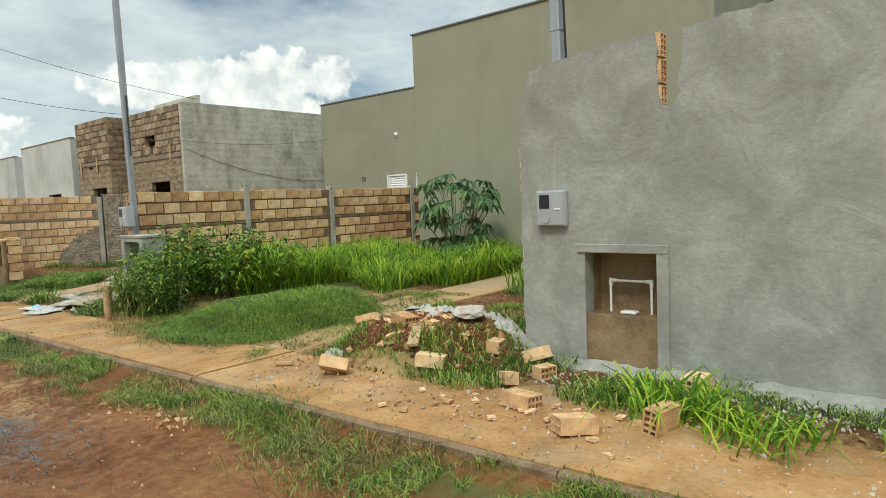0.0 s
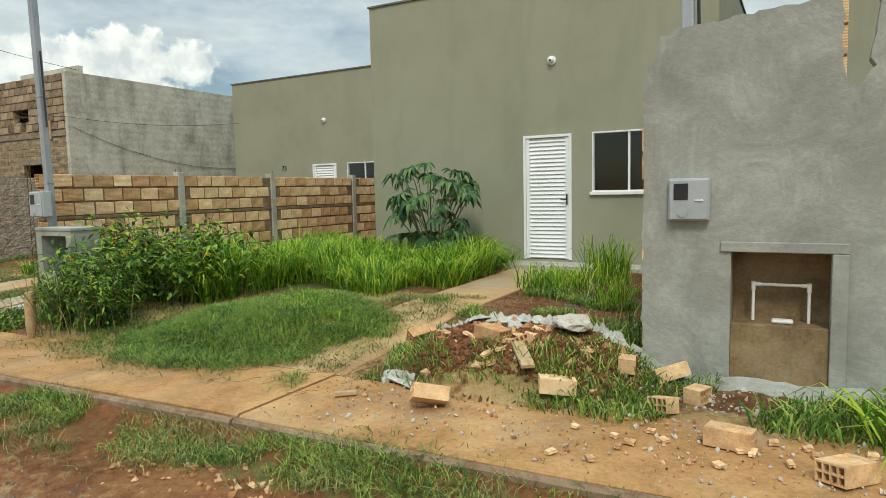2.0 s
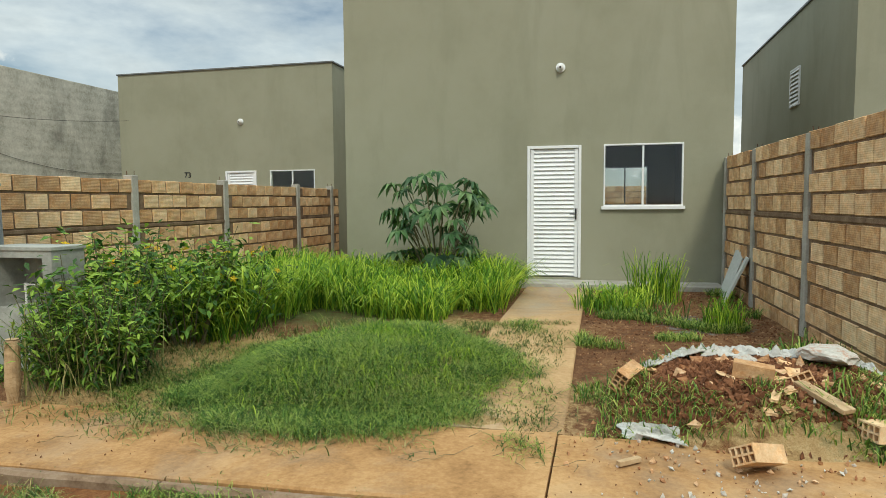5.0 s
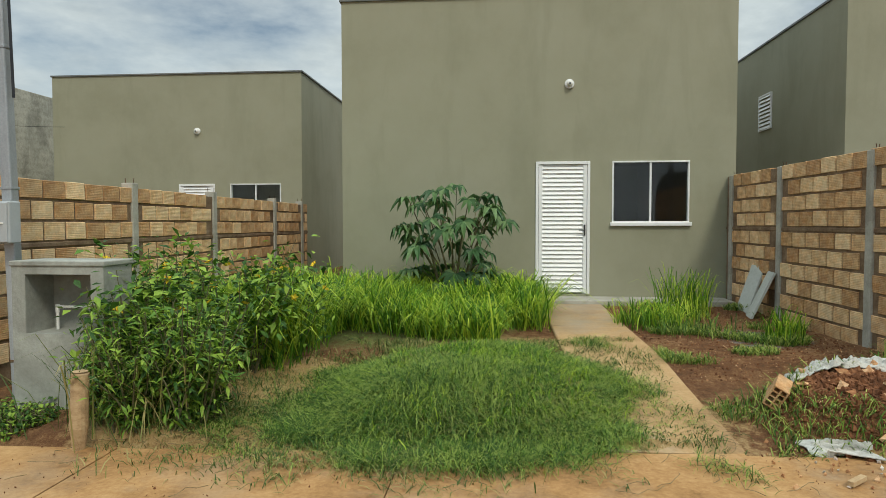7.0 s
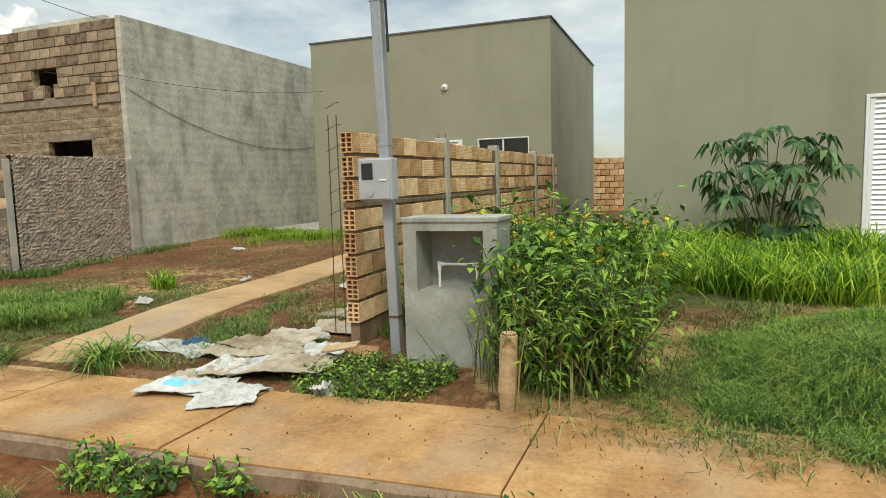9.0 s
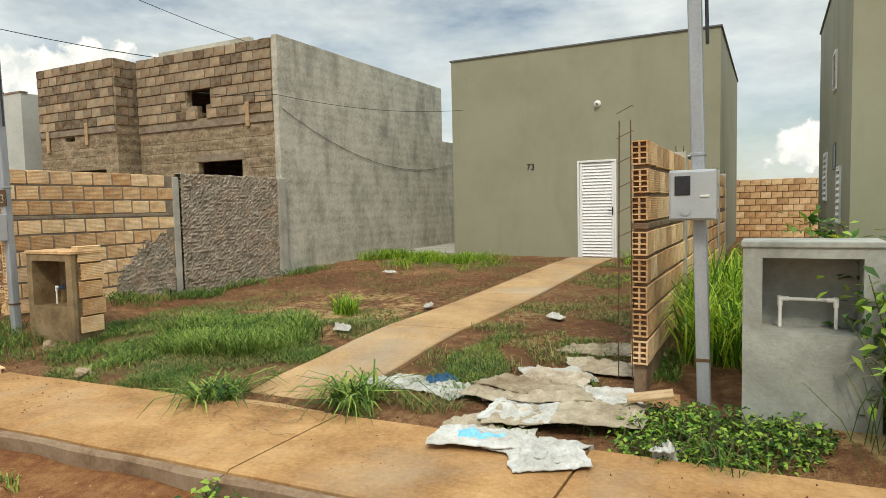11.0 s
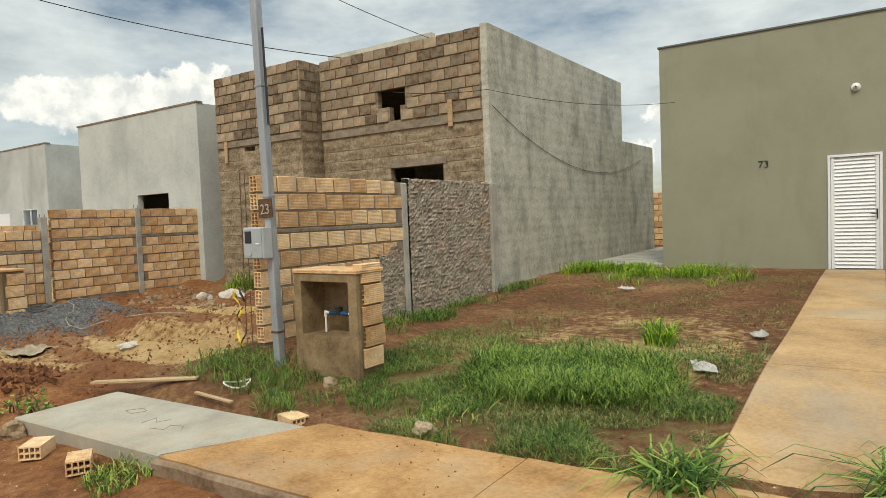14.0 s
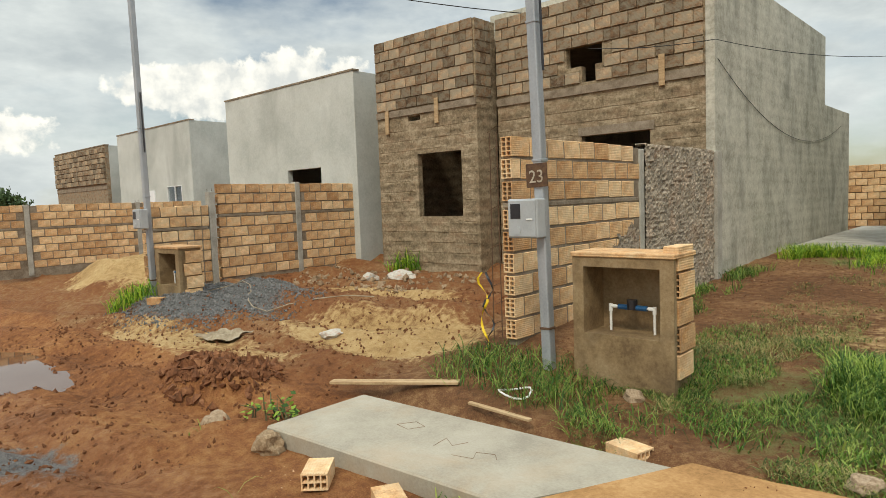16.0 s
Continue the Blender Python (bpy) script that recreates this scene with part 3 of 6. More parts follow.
path("path_1", -5.76, -4.84, 4.28, 10.2, 3, "dusty narrow concrete path to the white door, half buried in sand", PATHSLAB, 0.028)
path("path_2", -13.85, -12.95, 4.13, 14.05, 4, "dusty narrow concrete path across the bare front lot", PATHSLAB)
for nm, xa, xb, ya, yb, zt in (("apron_1", -9.5, -2.85, 10.19, 10.8, 0.545), ("apron_2", -18.6, -10.95, 14.04, 14.64, 0.475), ("side_passage", -18.8, -16.95, 14.65, 22.5, 0.56)):
    tagged(part(nm, cube(xa, xb, ya, yb, zt - 0.3, zt, bevel=0.012), CONCRETE), "pale concrete apron along the house wall", "apron", kind="structure")


# ---- bricks ----
BL, BT, BH = 0.29, 0.12, 0.19


def brick_mesh(name, length, mat, hollow=False, seed=0):
    """A clay block, long side along x, centred; hollow ones show two by four tubes at their ends."""
    bm = bmesh.new()
    hx, hy, hz = length / 2, BT / 2, BH / 2
    if not hollow:
        box(bm, -hx, hx, -hy, hy, -hz, hz)
        r = random.Random(seed)
        for v in bm.verts:
            v.co += Vector((r.uniform(-1, 1), r.uniform(-1, 1), r.uniform(-1, 1))) * 0.003
        bmesh.ops.bevel(bm, geom=[e for e in bm.edges], offset=0.006, segments=1, affect="EDGES")
    else:
        us = [-hy, -hy + 0.012, -0.007, 0.007, hy - 0.012, hy]
        vs = [-hz]
        w = (BH - 5 * 0.011) / 4
        for i in range(4):
            vs += [vs[-1] + 0.011, vs[-1] + 0.011 + w]
        vs.append(hz)

        def q(ps):
            bm.faces.new([bm.verts.new(p) for p in ps])

        for sx in (-1, 1):
            x, xi = sx * hx, sx * (hx - 0.09)
            for i in range(len(us) - 1):
                for j in range(len(vs) - 1):
                    a, b, c, d = us[i], us[i + 1], vs[j], vs[j + 1]
                    if i % 2 and j % 2:
                        q([(xi, a, c), (xi, b, c), (xi, b, d), (xi, a, d)])
                        q([(x, a, c), (x, b, c), (xi, b, c), (xi, a, c)])
                        q([(x, a, d), (x, b, d), (xi, b, d), (xi, a, d)])
                        q([(x, a, c), (x, a, d), (xi, a, d), (xi, a, c)])
                        q([(x, b, c), (x, b, d), (xi, b, d), (xi, b, c)])
                    else:
                        q([(x, a, c), (x, b, c), (x, b, d), (x, a, d)])
        for y in (-hy, hy):
            q([(-hx, y, -hz), (hx, y, -hz), (hx, y, hz), (-hx, y, hz)])
        for z in (-hz, hz):
            q([(-hx, -hy, z), (hx, -hy, z), (hx, hy, z), (-hx, hy, z)])
        bmesh.ops.remove_doubles(bm, verts=bm.verts, dist=1e-5)
        bmesh.ops.recalc_face_normals(bm, faces=bm.faces)
    me = bpy.data.meshes.new(name)
    bm.to_mesh(me)
    bm.free()
    me.materials.append(mat)
    return me


FULL = [brick_mesh("brick", BL, BRICK, seed=i) for i in range(3)]
HALF = brick_mesh("brick", 0.14, BRICK, seed=7)
HOLLOW = brick_mesh("brick", BL, BRICK, True)
HOLLOW_HALF = brick_mesh("brick", 0.14, BRICK, True)
OLD_FULL = [brick_mesh("brick", BL, OLDBRICK, seed=i + 20) for i in range(3)]
OLD_HALF = brick_mesh("brick", 0.14, OLDBRICK, seed=31)
OLD_HOLLOW = brick_mesh("brick", BL, OLDBRICK, True)
DAUBED_FULL = [brick_mesh("brick", BL, SMEARED, seed=i + 40) for i in range(3)]
DAUBED_HALF = brick_mesh("brick", 0.14, SMEARED, seed=51)


def lay(parent, a0, a1, fixed, z0, courses, course_h, rz, old=False, skip=None, gaps=(), hollow_start=False, seed=1, proud=0.0, gap=0.02, daubed=False):
    """Lays blocks in courses along x (rz 0) or y (rz 90), from a0 to a1, as parts of a wall."""
    r = random.Random(seed)
    full, half, hol = (OLD_FULL, OLD_HALF, OLD_HOLLOW) if old else (FULL, HALF, HOLLOW)
    if daubed:
        full, half = DAUBED_FULL, DAUBED_HALF
    for j in range(courses):
        z = z0 + (j + 0.5) * course_h + (gaps[j] if gaps else 0)
        a = a0
        first = True
        while a < a1 - 0.05:
            length = BL
            if (first and j % 2) or a + BL > a1 + 0.02:
                length = 0.14
            if a + length > a1 + 0.06:
                break
            c = a + length / 2
            if not (skip and skip(c, z)):
                me = half if length < 0.2 else r.choice(full)
                if first and hollow_start:
                    me = HOLLOW_HALF if length < 0.2 and not old else hol if length > 0.2 else me
                ob = new("brick", me)
                off = fixed + proud + r.uniform(-0.004, 0.004)
                loc = (c, off, z + r.uniform(-0.004, 0.004)) if rz == 0 else (off, c, z + r.uniform(-0.004, 0.004))
                ob.matrix_basis = pose(*loc, r.uniform(-1, 1), r.uniform(-0.7, 0.7), rz + r.uniform(-0.8, 0.8)) @ Matrix.Diagonal((1, 1, min(1.04, (course_h - gap) / BH), 1))
                ob.parent = parent
            a += length + gap - 0.004
            first = False


def brick_fence(name, x, y0, y1, z0, courses, course_h, posts, label, band=3, seed=1, post_top=0.05, mortar=MORTAR, gap=0.03, bed=0.044):
    """A boundary wall of clay blocks along y, with concrete posts and a mortar band."""
    w = thing(name, label, "wall", kind="structure")
    gaps = [0.05 if j >= courses - band else 0.0 for j in range(courses)]
    top = z0 + courses * course_h + 0.05
    part("mortar_bed", cube(x - bed, x + bed, y0 + 0.03, y1, z0 - 0.25, top - 0.03), mortar, w)
    zb = z0 + (courses - band) * course_h
    part("mortar_band", cube(x - 0.058, x + 0.058, y0 + 0.01, y1, zb + 0.002, zb + 0.048, bevel=0.006), mortar, w)
    near = lambda c, z: any(abs(c - p) < 0.13 for p in posts)
    lay(w, y0, y1, x, z0, courses, course_h, 90, skip=near, gaps=gaps, hollow_start=True, seed=seed, gap=gap)
    for p in posts:
        bm = cube(x - 0.072, x + 0.072, p - 0.062, p + 0.062, z0 - 0.2, top + post_top, bevel=0.01)
        post = part("post", bm, CONCRETE, w)
        bars = bmesh.new()
        for dx in (-0.03, 0.03):
            tube(bars, [(x + dx, p + dx, top), (x + dx * 1.2, p + dx, top + post_top + 0.06)], 0.005, 5)
        part("rebar", bars, RUST, post)
    return w


def skirt(name, label, x0, x1, y0, y1, mat, zoff=0.0, h=0.12, n=40, seed=3):
    """Splashed mortar heaped along the foot of a wall."""
    bm = bmesh.new()
    rows = []
    for i in range(n + 1):
        x = x0 + (x1 - x0) * i / n
        d = noise.noise(Vector((x * 3, seed, 0))) + 0.6 * noise.noise(Vector((x * 11, seed, 4)))
        yf = y0 + 0.12 * d
        zf = ground(x, yf, False) - 0.085
        rows.append([bm.verts.new(v) for v in ((x, yf, zf), (x, yf + 0.10, zf + 0.10 + 0.03 * d), (x, (yf + y1) / 2, zf + 0.11 + h * 0.3 + 0.03 * noise.noise(Vector((x * 7, 2, seed)))), (x, y1, zf + 0.12 + h + 0.025 * d), (x, y1, zf - 0.05))])
    for r, s in zip(rows, rows[1:]):
        for i in range(4):
            bm.faces.new((r[i], s[i], s[i + 1], r[i + 1]))
    return tagged(part(name, bm, mat), label, "mortar", kind="structure")


# ---- houses ----
def louvred_door(parent, x0, x1, z0, z1, y):
    d = new("door")
    d.parent = parent
    d["label"] = "white louvred aluminium door, closed"
    fr = bmesh.new()
    box(fr, x0, x0 + 0.045, y - 0.025, y + 0.09, z0, z1, 0.004)
    box(fr, x1 - 0.045, x1, y - 0.025, y + 0.09, z0, z1, 0.004)
    box(fr, x0 + 0.045, x1 - 0.045, y - 0.025, y + 0.09, z1 - 0.045, z1, 0.004)
    part("door_frame", fr, WHITE, d)
    lf = bmesh.new()
    a, b = x0 + 0.05, x1 - 0.05
    box(lf, a, a + 0.06, y - 0.008, y + 0.035, z0 + 0.01, z1 - 0.05, 0.003)
    box(lf, b - 0.06, b, y - 0.008, y + 0.035, z0 + 0.01, z1 - 0.05, 0.003)
    box(lf, a + 0.06, b - 0.06, y + 0.03, y + 0.04, z0 + 0.01, z1 - 0.05)
    n = 30
    hh = (z1 - 0.06 - z0 - 0.02) / n
    for i in range(n):
        z = z0 + 0.02 + i * hh
        vs = [lf.verts.new(v) for v in ((a + 0.06, y + 0.026, z + hh), (b - 0.06, y + 0.026, z + hh), (b - 0.06, y - 0.004, z + 0.012), (a + 0.06, y - 0.004, z + 0.012), (a + 0.06, y + 0.026, z), (b - 0.06, y + 0.026, z))]
        lf.faces.new((vs[0], vs[1], vs[2], vs[3]))
        lf.faces.new((vs[3], vs[2], vs[5], vs[4]))
    part("leaf", lf, WHITE, d)
    hd = bmesh.new()
    box(hd, b - 0.045, b - 0.02, y - 0.03, y - 0.008, z0 + 0.95, z0 + 1.13, 0.005)
    tube(hd, [(b - 0.032, y - 0.05, z0 + 1.04), (b - 0.13, y - 0.055, z0 + 1.04)], 0.009)
    part("door_handle", hd, DARK, d, "black lever handle")
    return d


def sliding_window(parent, x0, x1, z0, z1, y, sill=True):
    w = new("window")
    w.parent = parent
    w["label"] = "white aluminium sliding window with two panes"
    t = 0.024
    fr = bmesh.new()
    box(fr, x0, x1, y - 0.015, y + 0.07, z0, z0 + t, 0.003)
    box(fr, x0, x1, y - 0.015, y + 0.07, z1 - t, z1, 0.003)
    box(fr, x0, x0 + t, y - 0.015, y + 0.07, z0 + t, z1 - t, 0.003)
    box(fr, x1 - t, x1, y - 0.015, y + 0.07, z0 + t, z1 - t, 0.003)
    xm = (x0 + x1) / 2
    box(fr, xm - 0.016, xm + 0.016, y, y + 0.05, z0 + t, z1 - t, 0.003)
    part("window_frame", fr, WHITE, w)
    for a, b, dy in ((x0 + t, xm - 0.016, 0.015), (xm + 0.016, x1 - t, 0.035)):
        p = part("pane", cube(a, b, y + dy, y + dy + 0.004, z0 + t, z1 - t), GLASS, w)
        p.visible_shadow = False
    if sill:
        part("sill", cube(x0 - 0.03, x1 + 0.03, y - 0.05, y - 0.001, z0 - 0.05, z0 + 0.005, bevel=0.005), WHITE, w)
    return w


def wall_lamp(x, y, z):
    th = thing("wall_lamp", "round white bulkhead lamp on the olive house wall", "lamp", (x, y, z), group="wall lamps")
    bm = bmesh.new()
    tube(bm, [(0, 0.0, 0), (0, -0.03, 0), (0, -0.035, 0)], [0.075, 0.075, 0.068], 24)
    part("base", bm, WHITE, th)
    bm = bmesh.new()
    bmesh.ops.create_uvsphere(bm, u_segments=20, v_segments=10, radius=0.05, matrix=Matrix.Translation((0, -0.05, 0)))
    part("globe", bm, PVC, th)
    bm = bmesh.new()
    tube(bm, [(0, -0.09, -0.005), (0, -0.108, -0.005)], 0.016, 10)
    part("socket", bm, DARK, th)


def small_house(name, x0, x1, y0, z0, z1, depth, label, door, win, rear, wall=OLIVE):
    """A narrow one-storey rendered house with a parapet; door and win are (x0, x1, z0, z1)."""
    h = thing(name, label, "house", kind="structure")
    t = 0.15
    holes = [o for o in (door, win) if o]
    part("front_wall", panel(x0, x1, z0 - 0.4, z1, y0, y0 + t, holes), wall, h)
    part("side_wall", panel(y0 + t, y0 + depth - t, z0 - 0.4, z1 - 0.003, x0, x0 + t, (), True), wall, h)
    part("side_wall", panel(y0 + t, y0 + depth - t, z0 - 0.4, z1 - 0.003, x1 - t, x1, (), True), wall, h)
    part("rear_wall", panel(x0, x1, z0 - 0.4, z1 - 0.003, y0 + depth - t, y0 + depth, [rear] if rear else []), wall, h)
    part("roof", cube(x0 + t, x1 - t, y0 + t, y0 + depth - t, 3.2, 3.32), CONCRETE, h)
    part("floor", cube(x0 + t, x1 - t, y0 + t, y0 + depth - t, z0 - 0.3, z0 + 0.01), CONCRETE, h)
    for sx in (x0 + t + 0.004, x1 - t - 0.024):
        part("inner_lining", cube(sx, sx + 0.02, y0 + t + 0.03, y0 + depth - t - 0.03, z0 + 0.02, 3.19), PLASTER_IN, h)
    tr = bmesh.new()
    box(tr, x0 - 0.03, x1 + 0.03, y0 - 0.03, y0 + t + 0.02, z1, z1 + 0.035, 0.004)
    box(tr, x0 - 0.03, x0 + t + 0.02, y0 + t + 0.02, y0 + depth, z1, z1 + 0.035)
    box(tr, x1 - t - 0.02, x1 + 0.03, y0 + t + 0.02, y0 + depth, z1, z1 + 0.035)
    part("roof_flashing", tr, ROOFTRIM, h)
    if door:
        louvred_door(h, *door, y0)
    if win:
        sliding_window(h, *win, y0)
    if rear:
        sliding_window(h, *rear, y0 + depth - 0.1, False)
    return h


small_house("house_1", -9.02, -2.68, 10.8, 0.55, 5.38, 6.7, "olive green rendered house with a flat parapet", (-5.82, -4.95, 0.58, 2.73), (-4.6, -3.39, 1.74, 2.73), (-4.62, -3.5, 1.72, 2.7))
small_house("house_2", -16.92, -10.91, 14.64, 0.48, 5.17, 6.9, "olive green rendered house with a flat parapet", (-13.84, -12.98, 0.49, 2.645), (-12.61, -11.41, 1.65, 2.645), (-12.57, -11.46, 1.66, 2.7))
small_house("house_3", -1.05, 5.2, 10.8, 0.55, 5.34, 8.0, "olive green rendered house beside the broken wall", (1.6, 2.45, 0.58, 2.7), (2.9, 4.1, 1.74, 2.73), None)
wall_lamp(-5.29, 10.8, 3.97)
wall_lamp(-13.38, 14.64, 3.86)


def louvre_vent(x, y, z, w, h):
    th = thing("wall_vent", "white louvred vent in the side wall", "vent", (x, y, z))
    fr = bmesh.new()
    for a, b, c, d in ((-w / 2, w / 2, h / 2 - 0.03, h / 2), (-w / 2, w / 2, -h / 2, -h / 2 + 0.03), (-w / 2, -w / 2 + 0.03, -h / 2 + 0.03, h / 2 - 0.03), (w / 2 - 0.03, w / 2, -h / 2 + 0.03, h / 2 - 0.03)):
        box(fr, -0.03, 0, a, b, c, d)
    part("frame", fr, WHITE, th)
    for i in range(9):
        zz = -h / 2 + 0.05 + (h - 0.1) * i / 8
        s = part("slat", cube(-0.006, 0.006, -w / 2 + 0.03, w / 2 - 0.03, -0.03, 0.03), WHITE, th)
        s.matrix_basis = pose(-0.018, 0, zz, 0, 25, 0)


louvre_vent(-1.05, 13.85, 3.97, 0.62, 0.72)
louvre_vent(-9.02, 13.4, 3.85, 0.55, 0.66)
louvre_vent(-9.02, 15.35, 2.12, 0.85, 0.95)
louvre_vent(-9.02, 12.4, 1.75, 0.6, 0.9)
vent_hole = thing("bathroom_window", "small dark square window in the olive side wall", "window", (-9.02, 13.28, 2.41))
part("frame", panel(-0.24, 0.24, -0.22, 0.22, -0.02, -0.001, [(-0.2, 0.2, -0.18, 0.18)], True), ROOFTRIM, vent_hole)
part("pane", cube(-0.012, -0.004, -0.2, 0.2, -0.18, 0.18), DARK, vent_hole)
# number on the second house
cu = bpy.data.curves.new("number", "FONT")
cu.body, cu.size, cu.extrude = "73", 0.2, 0.006
tmp = new("house_number", cu)
dg = bpy.context.evaluated_depsgraph_get()
me = bpy.data.meshes.new_from_object(tmp.evaluated_get(dg))
bpy.data.objects.remove(tmp)
me.materials.clear()
me.materials.append(DARK)
hn = new("house_number", me)
hn.matrix_basis = pose(-15.03, 14.632, 2.5, 90, 0, 0)
tagged(hn, "small dark painted house number on the olive wall", "number")


# ---- broken rendered wall with the meter niche ----
def broken_wall():
    w = thing("wall_rendered", "grey cement-rendered street wall with a broken top and ragged edge", "wall", kind="structure")
    y0, y1, zb = 5.31, 5.46, 0.1
    r = random.Random(8)
    # outline of the top: flat runs with ragged bites where it is broken
    top = [(-2.62, 2.52), (-2.60, 2.74), (-2.53, 2.76), (-2.50, 2.93), (-2.38, 2.97), (-2.1, 3.0), (-1.7, 3.03), (-1.36, 3.07), (-1.35, 2.75), (-1.33, 2.52), (-1.23, 2.47), (-1.18, 2.6), (-1.19, 2.75), (-1.16, 3.05), (-0.9, 3.09), (-0.4, 3.12), (0.6, 3.14), (3.6, 3.16)]
    line = []
    for (ax, az), (bx, bz) in zip(top, top[1:]):
        n = max(2, int(math.hypot(bx - ax, bz - az) / 0.045))
        for i in range(n):
            line.append((ax + (bx - ax) * i / n + r.uniform(-0.016, 0.016), az + (bz - az) * i / n + r.uniform(-0.014, 0.014)))
    line.append(top[-1])
    left = [(-2.62 + r.uniform(-0.014, 0.014), zb + (2.52 - zb) * i / 50) for i in range(50)]
    hole = (-2.0, -1.375, 0.40, 1.36)
    bm = bmesh.new()
    outer = left + line + [(3.6, zb)]
    vs = [bm.verts.new((x, y0, z)) for x, z in outer]
    hv = [bm.verts.new((x, y0, z)) for x, z in ((hole[0], hole[2]), (hole[1], hole[2]), (hole[1], hole[3]), (hole[0], hole[3]))]
    es = [bm.edges.new((vs[i], vs[(i + 1) % len(vs)])) for i in range(len(vs))] + [bm.edges.new((hv[i], hv[(i + 1) % 4])) for i in range(4)]
    fill = bmesh.ops.triangle_fill(bm, use_beauty=True, use_dissolve=False, edges=es)
    faces = [g for g in fill["geom"] if isinstance(g, bmesh.types.BMFace)]
    ext = bmesh.ops.extrude_face_region(bm, geom=faces)
    bmesh.ops.translate(bm, verts=[g for g in ext["geom"] if isinstance(g, bmesh.types.BMVert)], vec=(0, y1 - y0, 0))
    bmesh.ops.recalc_face_normals(bm, faces=bm.faces)
    part("body", bm, RENDER, w)
    # niche lining
    nb = bmesh.new()
    a, b, c, d = hole
    box(nb, a - 0.02, b + 0.02, 5.60, 5.64, c - 0.05, d + 0.05)
    box(nb, a - 0.04, a, y1, 5.60, c - 0.05, d + 0.05)
    box(nb, b, b + 0.04, y1, 5.60, c - 0.05, d + 0.05)
    box(nb, a, b, y1, 5.60, d, d + 0.04)
    part("niche_lining", nb, WETRENDER, w)
    part("niche_front", cube(a, b, y0 + 0.012, 5.60, 0.2, 0.84, bevel=0.006), WETRENDER, w, "brown damp cement below the niche")
    lip = bmesh.new()
    box(lip, a - 0.07, b + 0.10, y0 - 0.022, y0 - 0.002, d + 0.002, d + 0.075, 0.007)
    box(lip, b + 0.002, b + 0.10, y0 - 0.022, y0 - 0.002, 0.4, d + 0.002, 0.007)
    part("niche_rim", lip, RENDER, w)
    # bare blocks showing in the torn edges
    for z in (2.97, 2.77, 2.57):
        ob = new("brick", HOLLOW_HALF)
        ob.matrix_basis = pose(-1.366, 5.386, z, 0, 0, 0) @ Matrix.Diagonal((0.55, 1.0, 0.95, 1))
        ob.parent = w
    for k in range(10):
        ob = new("brick", HOLLOW_HALF)
        ob.matrix_basis = pose(-2.578 + r.uniform(-0.012, 0.012), 5.386, 0.5 + 0.212 * k, 0, 0, 0) @ Matrix.Diagonal((0.7, 1.0, 0.92, 1))
        ob.parent = w
    w.matrix_basis = pose(0.035, -0.15, -0.03)
    return w


broken_wall()
skirt("mortar_skirt", "splashed pale mortar heaped along the wall foot", -2.66, 3.5, 4.9, 5.17, RENDER, 0, 0.03, 220)


def pipe_loop(x0, x1, y, z0, z1, valve=False):
    th = thing("water_pipe", "white plastic water pipe bent in the niche" + (" with blue valve" if valve else ""), "pipe", (0, 0, 0), group="water pipes")
    bm = bmesh.new()
    tube(bm, [(x0, y, z0), (x0, y, z1)], 0.011, 10)
    tube(bm, [(x1, y, z0), (x1, y, z1)], 0.011, 10)
    tube(bm, [(x0, y, z1 - 0.005), (x1, y, z1 - 0.005)], 0.011, 10)
    part("pipe", bm, PVC, th)
    for x in (x0, x1):
        bm = bmesh.new()
        tube(bm, [(x, y, z1 - 0.05), (x, y, z1 + 0.014)], 0.016, 10)
        tube(bm, [(x, y, z1 - 0.005), (x + (0.05 if x == x0 else -0.05), y, z1 - 0.005)], 0.0155, 10)
        part("elbow", bm, PVC, th)
    if valve:
        bm = bmesh.new()
        xm = (x0 + x1) / 2
        tube(bm, [(xm - 0.12, y, z1 - 0.005), (xm + 0.13, y, z1 - 0.005)], 0.022, 10)
        part("valve_body", bm, BLUE, th)
        bm = bmesh.new()
        tube(bm, [(xm, y, z1 - 0.02), (xm, y, z1 + 0.06)], 0.042, 14)
        part("meter_cap", bm, DARK, th)


pipe_loop(-1.825, -1.465, 5.35, 0.805, 1.085)
tagged(part("mortar_lump", cube(-1.70, -1.56, 5.25, 5.33, 0.812, 0.84, bevel=0.012), PVC), "white dried mortar scrap on the niche ledge", "scrap")


def meter_box(name, x, y, z, w=0.3, h=0.33, d=0.13, rz=0):
    th = thing(name, "grey plastic electricity meter box with a small dark window", "meter box", (x, y, z), rz, group="meter boxes")
    part("case", cube(-w / 2, w / 2, -d, 0, 0, h, bevel=0.012), PLASTIC, th)
    part("lid", cube(-w / 2 + 0.012, w / 2 - 0.012, -d - 0.012, -d - 0.001, 0.012, h - 0.012, bevel=0.005), PLASTIC, th)
    part("window", cube(-w / 2 + 0.04, -w / 2 + 0.14, -d - 0.018, -d - 0.0125, h * 0.5, h * 0.88, bevel=0.003), DARK, th)
    part("latch", cube(w / 2 - 0.10, w / 2 - 0.04, -d - 0.02, -d - 0.0125, h * 0.46, h * 0.5, bevel=0.003), PVC, th)
    bm = bmesh.new()
    tube(bm, [(-w * 0.14, -d - 0.0125, h * 0.2), (-w * 0.14, -d - 0.02, h * 0.2)], 0.035, 16)
    part("dial", bm, PLASTIC, th)
    return th


meter_box("meter_box", -2.25, 5.16, 1.555, 0.285, 0.31, 0.06)


